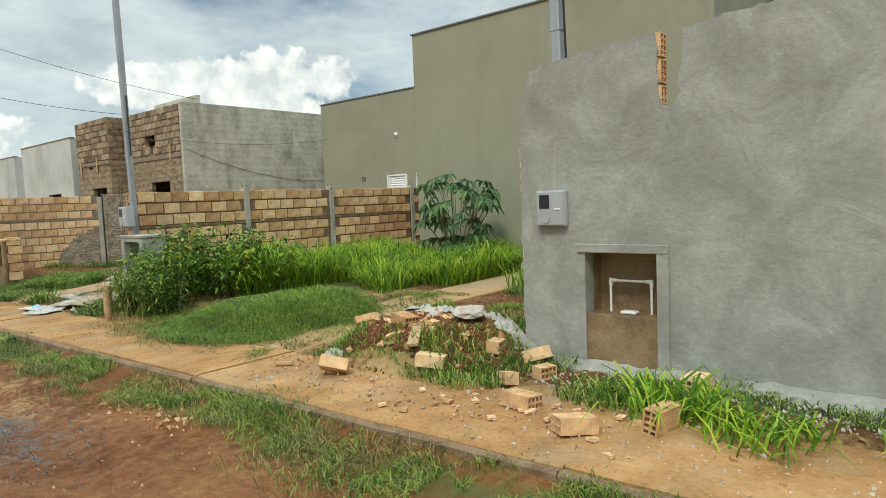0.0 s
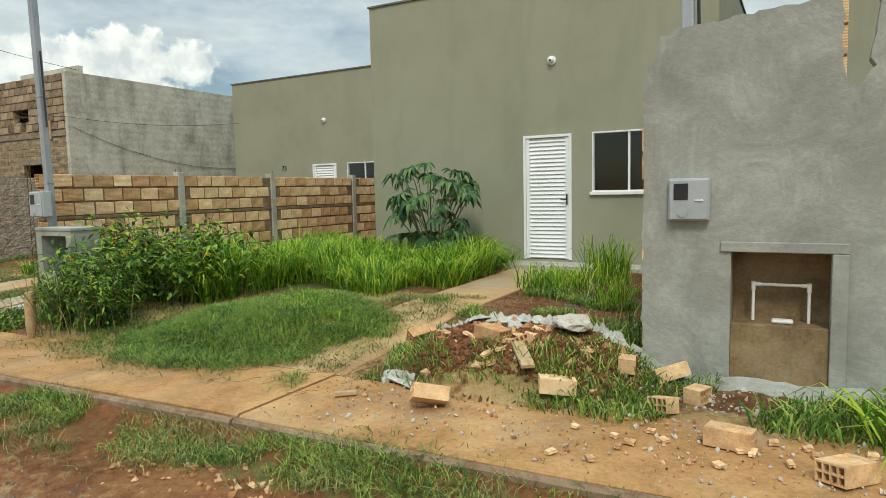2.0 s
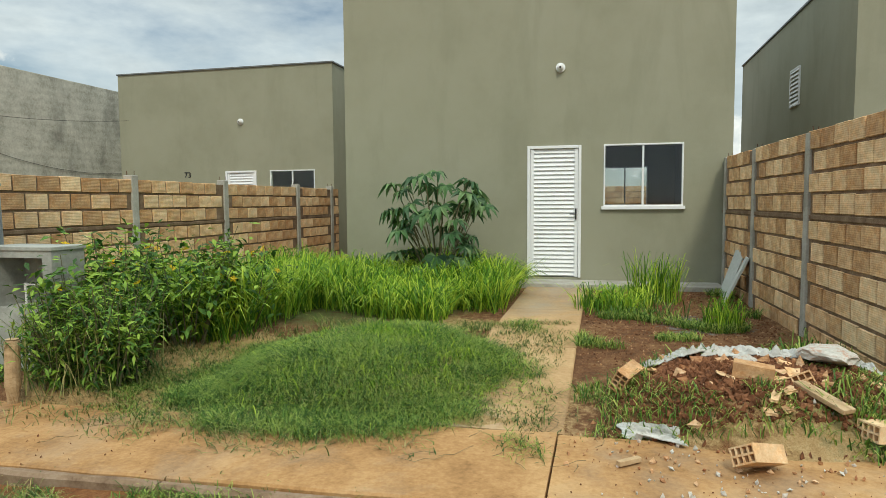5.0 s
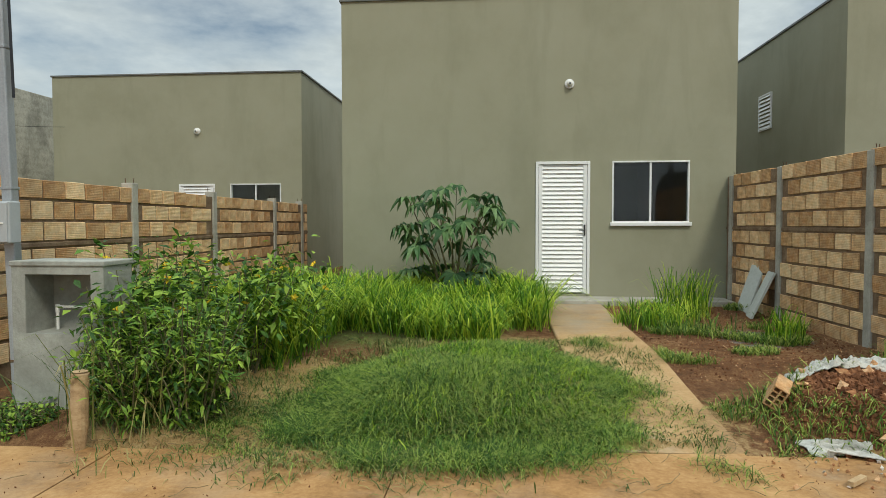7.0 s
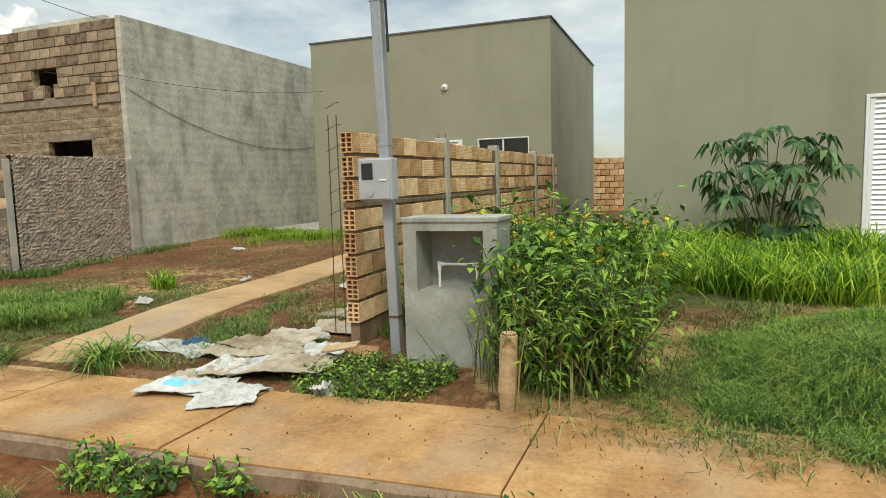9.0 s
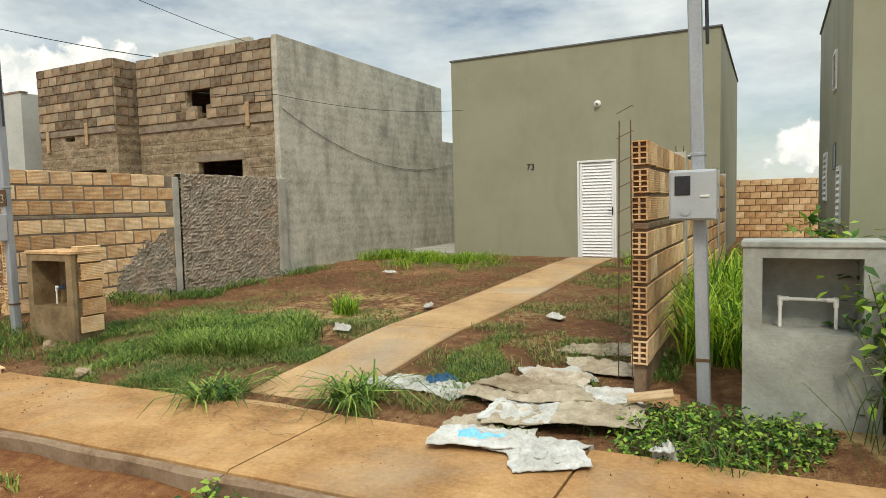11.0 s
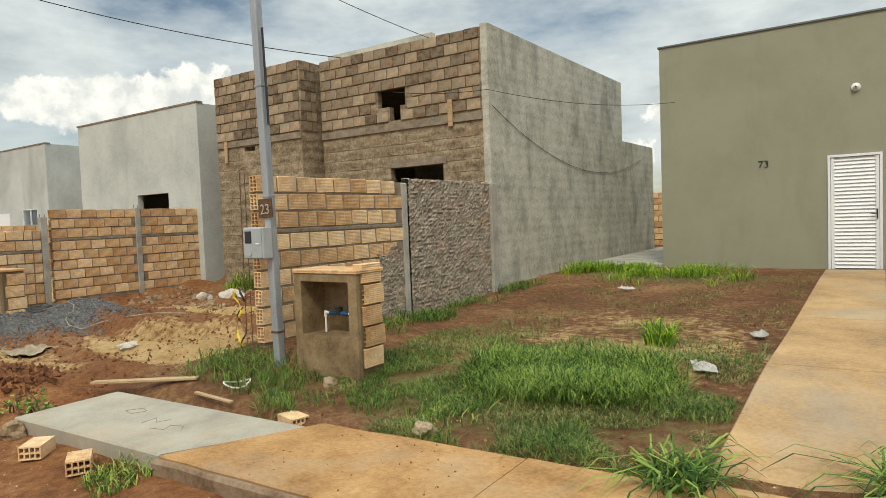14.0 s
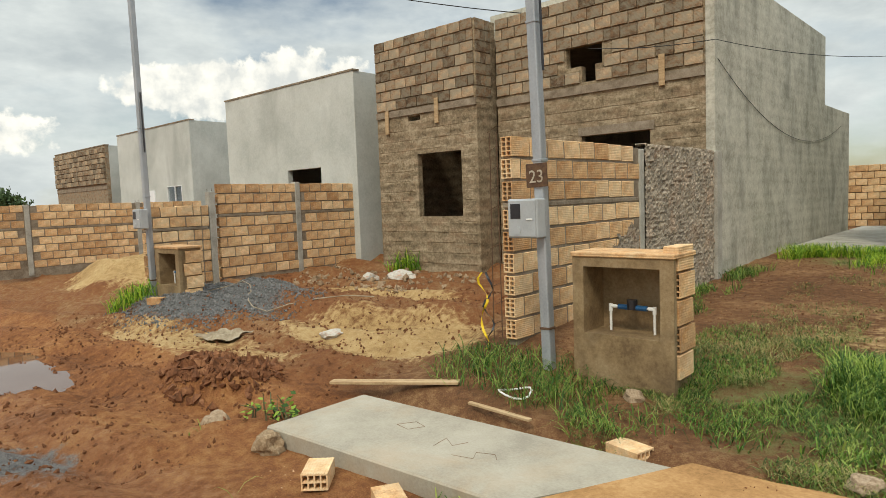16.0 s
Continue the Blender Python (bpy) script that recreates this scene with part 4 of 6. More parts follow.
def steel_pole(x, y, top, box_z, label, lean=0.0, plate=False):
    th = thing("meter_pole", label, "pole", (x, y, ground(x, y, False) - 0.1), group="meter poles")
    th.rotation_euler = (0, radians(lean), 0)
    part("tube", cube(-0.045, 0.045, -0.045, 0.045, 0, top, bevel=0.012), GALV, th)
    for z in (0.42, box_z + 0.55, 3.0):
        part("clamp", cube(-0.05, 0.05, -0.05, 0.05, z, z + 0.022, bevel=0.003), RUST if z < 1 else GALV, th)
    cap = bmesh.new()
    tube(cap, [(0.075, 0, 2.6), (0.075, 0, 3.6)], 0.012, 6)
    part("conduit", cap, DARK, th)
    if plate:
        pl = part("number_plate", cube(-0.105, 0.105, -0.062, -0.05, box_z + 0.335, box_z + 0.535, bevel=0.004), RUST, th, "dark plate with a faded number")
        cu = bpy.data.curves.new("digits", "FONT")
        cu.body, cu.size, cu.extrude, cu.align_x = "23", 0.15, 0.002, "CENTER"
        t = new("digits", cu)
        m = bpy.data.meshes.new_from_object(t.evaluated_get(bpy.context.evaluated_depsgraph_get()))
        bpy.data.objects.remove(t)
        m.materials.clear()
        m.materials.append(SACK_TAN)
        dgt = new("digits", m)
        dgt.parent = pl
        dgt.matrix_basis = pose(0, -0.066, box_z + 0.375, 90, 0, 0)
    return th


steel_pole(-10.38, 5.19, 6.2, 1.3, "tall square galvanised steel meter pole beside the block wall", -1.5)
steel_pole(-18.28, 5.02, 6.2, 1.3, "tall square galvanised steel meter pole with a number plate", -1.5, True)
steel_pole(-26.35, 5.18, 6.2, 1.3, "tall square galvanised steel meter pole on the building lot", -1.0)
steel_pole(-2.24, 5.41, 4.8, 1.3, "galvanised steel pole behind the broken wall", -1.5)
meter_box("meter_box", -10.45, 5.144, 1.575, 0.30, 0.34, 0.13)
meter_box("meter_box", -18.40, 4.974, 1.40, 0.30, 0.33, 0.13)
meter_box("meter_box", -26.40, 5.134, 1.45, 0.30, 0.33, 0.13)


def niche_block(name, x0, x1, y0, y1, z0, z1, hole, label, mat, bricks=False):
    """A free-standing water-meter box of masonry with an open front."""
    th = thing(name, label, "meter niche", group="meter niches")
    a, b, c, d = hole
    part("front", panel(x0, x1, z0 - 0.25, z1 - 0.04, y0, y0 + 0.05, [hole]), mat, th)
    in_r = 0.03 if bricks else 0.003
    part("side", cube(x0 + 0.003, a - 0.002, y0 + 0.05, y1, z0 - 0.25, z1 - 0.043), mat, th)
    part("side", cube(b + 0.002, x1 - in_r, y0 + 0.05, y1, z0 - 0.25, z1 - 0.043), mat, th)
    part("back", cube(a - 0.002, b + 0.002, y1 - 0.06, y1 - 0.002, z0 - 0.25, z1 - 0.043), mat, th)
    part("lintel", cube(a - 0.002, b + 0.002, y0 + 0.05, y1 - 0.06, d + 0.002, z1 - 0.043), mat, th)
    part("ledge", cube(a - 0.002, b + 0.002, y0 + 0.05, y1 - 0.06, z0 - 0.25, c - 0.002), mat, th)
    part("cap", cube(x0 - 0.012, x1 + 0.012, y0 - 0.012, y1 + 0.012, z1 - 0.04, z1, bevel=0.008), BRICK if bricks else mat, th)
    if bricks:
        z = z0 - 0.05
        j = 0
        while z < z1 - 0.1:
            ob = new("brick", HOLLOW if j % 2 else FULL[j % 3])
            ob.matrix_basis = pose(x1 - 0.058, (y0 + y1) / 2 + 0.035 + (0.03 if j % 2 else 0), z + BH / 2, 0, 0, 90) @ Matrix.Diagonal((1.0, 1, 1, 1))
            ob.parent = th
            z += BH + 0.02
            j += 1
    return th


niche_block("meter_niche", -10.13, -9.385, 4.81, 5.19, 0.42, 1.45, (-10.02, -9.49, 0.888, 1.347), "small free-standing grey rendered water-meter niche", RENDER)
pipe_loop(-9.92, -9.61, 5.03, 0.888, 1.075)
niche_block("meter_niche", -18.06, -17.2, 5.06, 5.46, 0.35, 1.28, (-17.96, -17.31, 0.61, 1.16), "small brown rendered water-meter niche with bare block side", WETRENDER, True)
pipe_loop(-17.82, -17.44, 5.26, 0.61, 0.82, True)
niche_block("meter_niche", -26.25, -25.4, 5.2, 5.6, 0.3, 1.15, (-26.12, -25.52, 0.5, 1.03), "small brown water-meter niche on the building lot", WETRENDER, True)
pipe_loop(-26.0, -25.7, 5.4, 0.5, 0.7, True)

# ---- boundary walls ----
w1 = brick_fence("wall_boundary_1", -2.56, 5.33, 10.78, 0.42, 10, 0.202, [7.05, 9.0, 10.6], "orange clay-block boundary wall with raw mortar joints and concrete posts", 4, 3, -0.02)
brick_fence("wall_boundary_2", -10.84, 5.27, 14.62, 0.48, 8, 0.205, [7.61, 9.8, 12.47, 14.2], "orange clay-block boundary wall with raw mortar joints and concrete posts", 3, 5)
w3 = brick_fence("wall_boundary_3", -18.85, 5.25, 7.9, 0.40, 9, 0.208, [7.95], "orange clay-block boundary wall beside a meter pole", 3, 7, -0.04, GREYMORTAR, 0.028, 0.05)
w1.matrix_basis = Matrix.Translation((-2.56, 5.47, 0)) @ pose(0, 0, 0, 0, 0, 2.2) @ Matrix.Translation((2.56, -5.47, 0))
cast = bmesh.new()
ny, nz = 84, 76
for sx in (-1, 1):
    grid = [[cast.verts.new((-18.85 + sx * (0.06 + 0.03 * abs(noise.noise(Vector((i * 0.33, j * 0.5, 4 + sx)))) + 0.018 * noise.noise(Vector((i * 1.1, j * 1.3, sx)))), 8.05 + 2.4 * i / ny, 0.1 + 2.25 * j / nz + (0.02 * noise.noise(Vector((i * 0.4, 0, 0))) if j == nz else 0))) for j in range(nz + 1)] for i in range(ny + 1)]
    for i in range(ny):
        for j in range(nz):
            q = (grid[i][j], grid[i + 1][j], grid[i + 1][j + 1], grid[i][j + 1])
            cast.faces.new(q if sx > 0 else q[::-1])
    if sx < 0:
        back_top = [c[-1] for c in grid]
    else:
        for a, b, c, d in zip(back_top, back_top[1:], [c[-1] for c in grid], [c[-1] for c in grid][1:]):
            cast.faces.new((a, c, d, b))
tagged(part("wall_roughcast", cast, ROUGHCAST), "rough-cast mortared stretch of boundary wall", "wall", kind="structure")
tagged(part("wall_corner_post", cube(-18.97, -18.73, 10.42, 10.625, 0.1, 2.34, bevel=0.012), CONCRETE), "pale cement pillar at the wall's end", "pillar", kind="structure")
brick_fence("wall_boundary_4", -27.0, 6.8, 10.6, 0.38, 9, 0.2, [8.65], "orange clay-block boundary wall on the building lot", 3, 9, 0.02, GREYMORTAR, 0.026, 0.048)
brick_fence("wall_boundary_5", -27.0, 5.35, 6.55, 0.34, 7, 0.205, [6.66], "lower stepped end of the clay-block boundary wall", 2, 11, 0.25, GREYMORTAR, 0.026, 0.048)
brick_fence("wall_boundary_6", -35.0, 3.6, 10.6, 0.34, 8, 0.205, [5.7, 8.6], "orange clay-block boundary wall behind a sand heap", 3, 13, 0.0, GREYMORTAR, 0.026, 0.048)

# mortar thrown over the lower corner of the third wall
smear = bmesh.new()
cells = {}
for i in range(60):
    for j in range(56):
        y, z = 6.3 + 1.55 * i / 59, 0.35 + 1.25 * j / 55
        edge = smooth((y - 6.5 - 0.75 * smooth((z - 0.6) / 0.9)) / 0.5) * smooth((1.55 - z) / 0.35) + 0.5 * noise.noise(Vector((y * 7, z * 9, 2)))
        if edge > 0.42:
            cells[i, j] = smear.verts.new((-18.785 + 0.022 * abs(noise.noise(Vector((y * 11, z * 15, 6)))) + 0.01 * noise.noise(Vector((y * 30, z * 30, 1))), y, z))
for (i, j), v in list(cells.items()):
    q = [cells.get(k) for k in ((i, j), (i + 1, j), (i + 1, j + 1), (i, j + 1))]
    if all(q):
        smear.faces.new(q)
part("mortar_smear", smear, ROUGHCAST, w3, "grey mortar thrown over the blocks")


# ---- unfinished block house ----
def block_house():
    h = thing("house_unfinished", "unfinished two-storey-high block house, mortar-smeared below and bare above", "house", kind="structure")
    yf, top = 10.63, 5.2
    upper = [(-21.42, -20.72, 4.0, 4.36), (-21.12, -20.85, 3.72, 4.0)]
    part("front_wall", panel(-22.98, -18.97, 0.1, top - 0.03, yf, yf + 0.14, upper + [(-21.15, -19.88, 1.55, 2.78)]), SMEARED, h)
    side = part("side_wall", cube(-18.97, -18.83, yf - 0.02, 17.85, 0.1, top + 0.02, bevel=0.008), OLDCEM, h)
    part("side_wall", cube(-18.96, -18.84, 17.86, 20.7, 0.1, 3.66, bevel=0.008), OLDCEM, h)
    part("box_front", panel(-25.9, -23.1, 0.1, top - 0.03, 10.12, 10.26, [(-24.72, -23.52, 1.42, 2.72), (-24.95, -24.6, 3.42, 3.52)]), SMEARED, h)
    part("box_side", panel(10.262, 10.76, 0.1, top - 0.03, -23.24, -23.102, (), True), SMEARED, h)
    part("box_side", panel(10.262, 17.8, 0.1, top - 0.03, -25.898, -25.76, (), True), SMEARED, h)
    part("rear_wall", panel(-25.9, -18.98, 0.1, top - 0.2, 17.7, 17.84), OLDCEM, h)
    part("roof_slab", cube(-25.7, -18.98, 10.8, 17.68, 4.75, 4.87), CONCRETE, h)
    part("roof_tank_wall", cube(-24.6, -21.4, 12.6, 12.76, 4.9, 5.95), OLDCEM, h)
    part("ring_beam", cube(-22.98, -18.98, yf - 0.03, yf - 0.001, 3.52, 3.66), GREYMORTAR, h)
    part("ring_beam", cube(-25.9, -23.1, 10.09, 10.119, 3.55, 3.68), GREYMORTAR, h)
    inh = lambda c, z: any(a - 0.1 < c < b + 0.1 and e - 0.05 < z < f + 0.05 for a, b, e, f in upper)
    lay(h, -22.97, -18.99, yf, 3.70, 7, 0.212, 0, True, inh, (), False, 21, 0.03)
    lay(h, -25.88, -23.12, 10.12, 3.70, 7, 0.212, 0, True, None, (), False, 22, 0.03)
    lay(h, 10.13, 10.55, -23.10, 3.70, 7, 0.212, 90, True, None, (), True, 23, -0.045)
    door_gap = lambda c, z: -21.35 < c < -19.7 and z < 3.0
    lay(h, -22.97, -18.99, yf, 0.45, 14, 0.214, 0, True, door_gap, (), False, 24, 0.052, 0.016, True)
    win_gap = lambda c, z: (-24.9 < c < -23.35 and 1.3 < z < 2.85) or (-25.1 < c < -24.45 and 3.3 < z < 3.6)
    lay(h, -25.88, -23.12, 10.12, 0.45, 14, 0.214, 0, True, win_gap, (), False, 25, 0.052, 0.016, True)
    for x, z, y in ((-19.65, 3.45, 10.6), (-24.1, 3.3, 10.09), (-25.55, 3.2, 10.09)):
        part("batten", cube(x - 0.05, x + 0.05, y - 0.03, y, z, z + 0.5, bevel=0.006), WOOD, h)
    part("lintel", cube(-21.2, -19.8, yf - 0.015, yf - 0.002, 2.785, 2.93), GREYMORTAR, h)


block_house()


def cable(name, a, b, sag, label, r=0.008):
    bm = bmesh.new()
    n = 24
    pts = [tuple(Vector(a).lerp(Vector(b), i / n) - Vector((0, 0, sag * 4 * (i / n) * (1 - i / n)))) for i in range(n + 1)]
    tube(bm, pts, r, 6)
    return tagged(part(name, bm, CABLE), label, "cable")


cable("cable", (-18.815, 10.7, 3.75), (-18.815, 19.5, 3.25), 0.75, "thin dark cable sagging along the cement side wall", 0.005)
cable("cable", (-20.9, 10.5, 4.25), (-18.78, 10.5, 4.0), 0.05, "thin pale cable along the block house front", 0.007)
cable("cable", (-18.78, 10.5, 4.0), (-16.6, 14.6, 4.0), 0.15, "thin cable between the two houses", 0.005)
cable("cable", (-22.4, 10.7, 5.2), (-31.0, 2.0, 8.5), 0.5, "thin overhead cable to the block house", 0.009)
cable("cable", (-21.4, 12.6, 5.8), (-24.0, 2.0, 8.8), 0.4, "thin overhead cable to the block house", 0.007)


# ---- far houses ----
def far_house(name, x0, x1, y0, y1, z1, label, mat, holes=(), win=None):
    h = thing(name, label, "house", kind="structure")
    hs = list(holes) + ([win] if win else [])
    part("front_wall", panel(x0, x1, 0.0, z1, y0, y0 + 0.15, hs), mat, h)
    part("side_wall", panel(y0 + 0.15, y1, 0.0, z1 - 0.003, x1 - 0.15, x1, (), True), PALECEM if mat is not OLIVE else mat, h)
    part("side_wall", panel(y0 + 0.15, y1, 0.0, z1 - 0.003, x0, x0 + 0.15, (), True), PALECEM, h)
    part("rear_wall", panel(x0, x1, 0.0, z1 - 0.003, y1, y1 + 0.15), PALECEM, h)
    part("roof", cube(x0 + 0.15, x1 - 0.15, y0 + 0.15, y1, 3.0, 3.1), CONCRETE, h)
    part("parapet_edge", cube(x0 - 0.02, x1 + 0.02, y0 - 0.02, y0 + 0.17, z1 + 0.002, z1 + 0.04), GREYMORTAR, h)
    if win:
        sliding_window(h, *win, y0)
    return h


far_house("house_4", -32.4, -26.75, 10.2, 18, 4.78, "pale grey cement-rendered unfinished house", PALECEM, [(-29.5, -28.1, 1.2, 2.66)])
e = far_house("house_5", -42.2, -36.2, 11.0, 19, 4.75, "pale grey rendered house with a small window", PALECEM, (), (-38.1, -37.0, 1.7, 2.6))
part("door", cube(-40.0, -39.1, 10.97, 11.0, 0.3, 2.5), WHITE, e)
f = far_house("house_6", -50.5, -44.3, 11.3, 19, 4.6, "bare brick unfinished house with cement sides", OLDBRICK, [(-46.5, -45.4, 1.2, 2.2)])
part("ring_beam", cube(-50.5, -44.3, 11.28, 11.298, 2.75, 2.95), GREYMORTAR, f)
lay(f, -50.45, -44.35, 11.27, 2.98, 7, 0.22, 0, True, None, (), False, 31)

# back garden walls
for nm, xa, xb, yy in (("wall_back_1", -20.0, 3.0, 23.2),):
    w = thing(nm, "clay-block back garden wall", "wall", kind="structure")
    part("mortar_bed", cube(xa, xb, yy + 0.01, yy + 0.1, 0.1, 2.3), MORTAR, w)
    lay(w, xa, -16.2, yy + 0.02, 0.5, 9, 0.205, 0, False, None, (), False, 41)
    lay(w, -11.5, -8.6, yy + 0.02, 0.5, 9, 0.205, 0, False, None, (), False, 42)
    lay(w, -5.4, -2.4, yy + 0.02, 0.5, 9, 0.205, 0, False, None, (), False, 43)


# ---- plants ----
def leaves_mesh(name, tris, quads, material):
    me = bpy.data.meshes.new(name)
    me.from_pydata(tris, [], quads)
    me.materials.append(material)
    return me


def blades(name, spots, height, width, lean, material, label, seed, droop=0.35, category="grass", kind="stuff", parent=None):
    """Grass: one bent, tapering blade at every spot."""
    r = np.random.RandomState(seed)
    p = np.array(spots, float)
    n = len(p)
    h = height * r.uniform(0.45, 1.15, n) * (0.85 + 0.3 * np.sin(p[:, 0] * 2.3 + 1.7 * np.sin(p[:, 1] * 1.9 + seed)) * np.sin(p[:, 1] * 2.7 + seed))
    az, ln = r.uniform(0, 2 * np.pi, n), lean * r.uniform(0.2, 1.3, n)
    d = np.stack([np.cos(az), np.sin(az), np.zeros(n)], 1)
    tw = az + np.pi / 2 + r.uniform(-0.6, 0.6, n)
    s = np.stack([np.cos(tw), np.sin(tw), np.zeros(n)], 1) * (width * r.uniform(0.6, 1.2, n) / 2)[:, None]
    up = np.array([0, 0, 1.0])
    m = p + d * (h * ln * 0.35)[:, None] + up * (h * 0.55)[:, None]
    q = p + d * (h * ln * 0.8)[:, None] + up * (h * (0.95 - droop * 0.3 * ln))[:, None]
    t = p + d * (h * ln * 1.2)[:, None] + up * (h * (1.05 - droop * ln))[:, None]
    v = np.stack([p - s * 0.7, p + s * 0.7, m - s, m + s, q - s * 0.7, q + s * 0.7, t], 1).reshape(-1, 3)
    b = (np.arange(n) * 7)[:, None]
    faces = np.concatenate([b + np.array([[0, 1, 3, 2]]), b + np.array([[2, 3, 5, 4]])]).tolist() + (b + np.array([[4, 5, 6]])).tolist()
    ob = new(name, leaves_mesh(name, v.tolist(), faces, material))
    if parent is not None:
        ob.parent = parent
        return ob
    return tagged(ob, label, category, kind=kind)


def scatter(n, seed, inside, x0, x1, y0, y1, clump=1.4, thresh=-0.15, lift=-0.01, where=None):
    r = random.Random(seed)
    out = []
    tries = 0
    while len(out) < n and tries < n * 12:
        tries += 1
        x, y = r.uniform(x0, x1), r.uniform(y0, y1)
        k = inside(x, y)
        if k <= 0 or r.random() > k:
            continue
        if noise.noise(Vector((x * clump, y * clump, seed * 3.7))) < thresh:
            continue
        z = where(x, y) if where else ground(x, y)
        out.append((x, y, z + lift))
    return out


def surface_z(x, y):
    k = kerb(x)
    if k < y < k + 1.08 and x > -19.3:
        return pave_top(x)
    return ground(x, y)


# round mound of creeping grass
blades("grass_mound", scatter(62000, 1, lambda x, y: min(1, max(0, 1.5 * hump(x, y, -6.65, 5.2, 1.75, 1.6) + 0.55 * noise.noise(Vector((x * 2.1, y * 2.1, 4))) - 0.1)) ** 1.2, -9.0, -4.9, 3.6, 7.2, 3.0, -0.45, where=surface_z), 0.12, 0.0055, 1.9, MOUNDGRASS, "round mound overgrown with fine creeping grass", 1)
blades("grass_edge", scatter(11000, 2, lambda x, y: (0.9 * smooth((y - kerb(x) - 0.45) / 0.6) + 0.06) * (0.25 + 0.75 * smooth((x + 8.0) / 0.6)), -9.0, -4.95, 3.6, 7.4, 1.7, -0.03, where=surface_z), 0.09, 0.007, 1.3, DRYGRASS, "thin creeping grass on sandy ground", 2)
blades("grass_sprigs", scatter(3500, 27, lambda x, y: min(1, 1.4 * hump(x, y, -6.6, 5.3, 1.5, 1.4)), -9.0, -4.9, 3.7, 7.2, 2.2, -0.3, where=surface_z), 0.15, 0.007, 1.4, TALLGRASS, "taller loose sprigs standing out of the grass mound", 27, 0.6)
blades("grass_runners", scatter(6000, 28, lambda x, y: 0.8 * hump(x, y, -6.9, 4.8, 2.3, 1.5), -9.2, -4.7, 3.5, 6.6, 2.6, -0.05, where=surface_z), 0.075, 0.007, 2.2, DRYGRASS, "creeping grass runners over sand and slab", 28)
blades("grass_carpet", scatter(15000, 29, lambda x, y: min(1, 1.3 * hump(x, y, -7.05, 4.6, 1.9, 0.8)), -9.0, -5.1, 3.7, 5.5, 2.6, -0.25, where=surface_z), 0.065, 0.006, 2.0, FINEGRASS, "thin creeping carpet of grass beside the mound", 29)
# verge along the kerb
blades("grass_verge", scatter(17000, 3, lambda x, y: math.exp(-((y - kerb(x) + 0.30 + 0.1 * math.sin(x * 2)) / (0.17 + 0.04 * max(0, x + 5))) ** 2), -9.6, 2.6, 1.9, 3.7, 2.4, -0.12), 0.085, 0.006, 1.4, FINEGRASS, "ragged strip of grass along the kerb", 3)
blades("grass_verge_dry", scatter(11000, 4, lambda x, y: math.exp(-((y - kerb(x) + 0.4) / 0.3) ** 2), -12.0, 2.6, 1.7, 3.6, 2.0, -0.05), 0.10, 0.006, 1.5, DRYGRASS, "dry grass along the kerb", 4)
# tall bright grass in front of the first house
def tall_area(x, y):
    edge = 7.35 + 0.45 * math.sin(x * 1.3) + (0.9 if x > -6.4 else 0)
    return smooth((y - edge) / 0.4) * smooth((-5.75 - x) / 0.3) * smooth((x + 10.6) / 0.4)


blades("tall_grass", scatter(15000, 5, tall_area, -10.7, -5.4, 6.6, 10.5, 1.1, -0.4), 0.62, 0.017, 1.0, TALLGRASS, "bright green tall grass before the house", 5, 0.45)
blades("tall_grass", scatter(5000, 6, lambda x, y: smooth((x + 10.7) / 0.2) * smooth((-8.2 - x) / 0.5), -10.7, -8.0, 6.0, 8.2, 1.0, -0.4), 0.8, 0.016, 0.9, TALLGRASS, "bright green tall grass beside the block wall", 6, 0.45)


def tuft(x, y, n, h, spread, material, label, seed, width=0.02, lean=1.0, droop=0.5):
    r = random.Random(seed)
    spots = []
    if x > -5.2:
        y -= 0.15
    for _ in range(n):
        a, d = r.uniform(0, 6.283), spread * r.random() ** 0.7
        px, py = x + d * math.cos(a), y + d * math.sin(a)
        spots.append((px, py, surface_z(px, py) - 0.02))
    return blades("grass_tuft", spots, h, width, lean, material, label, seed, droop)


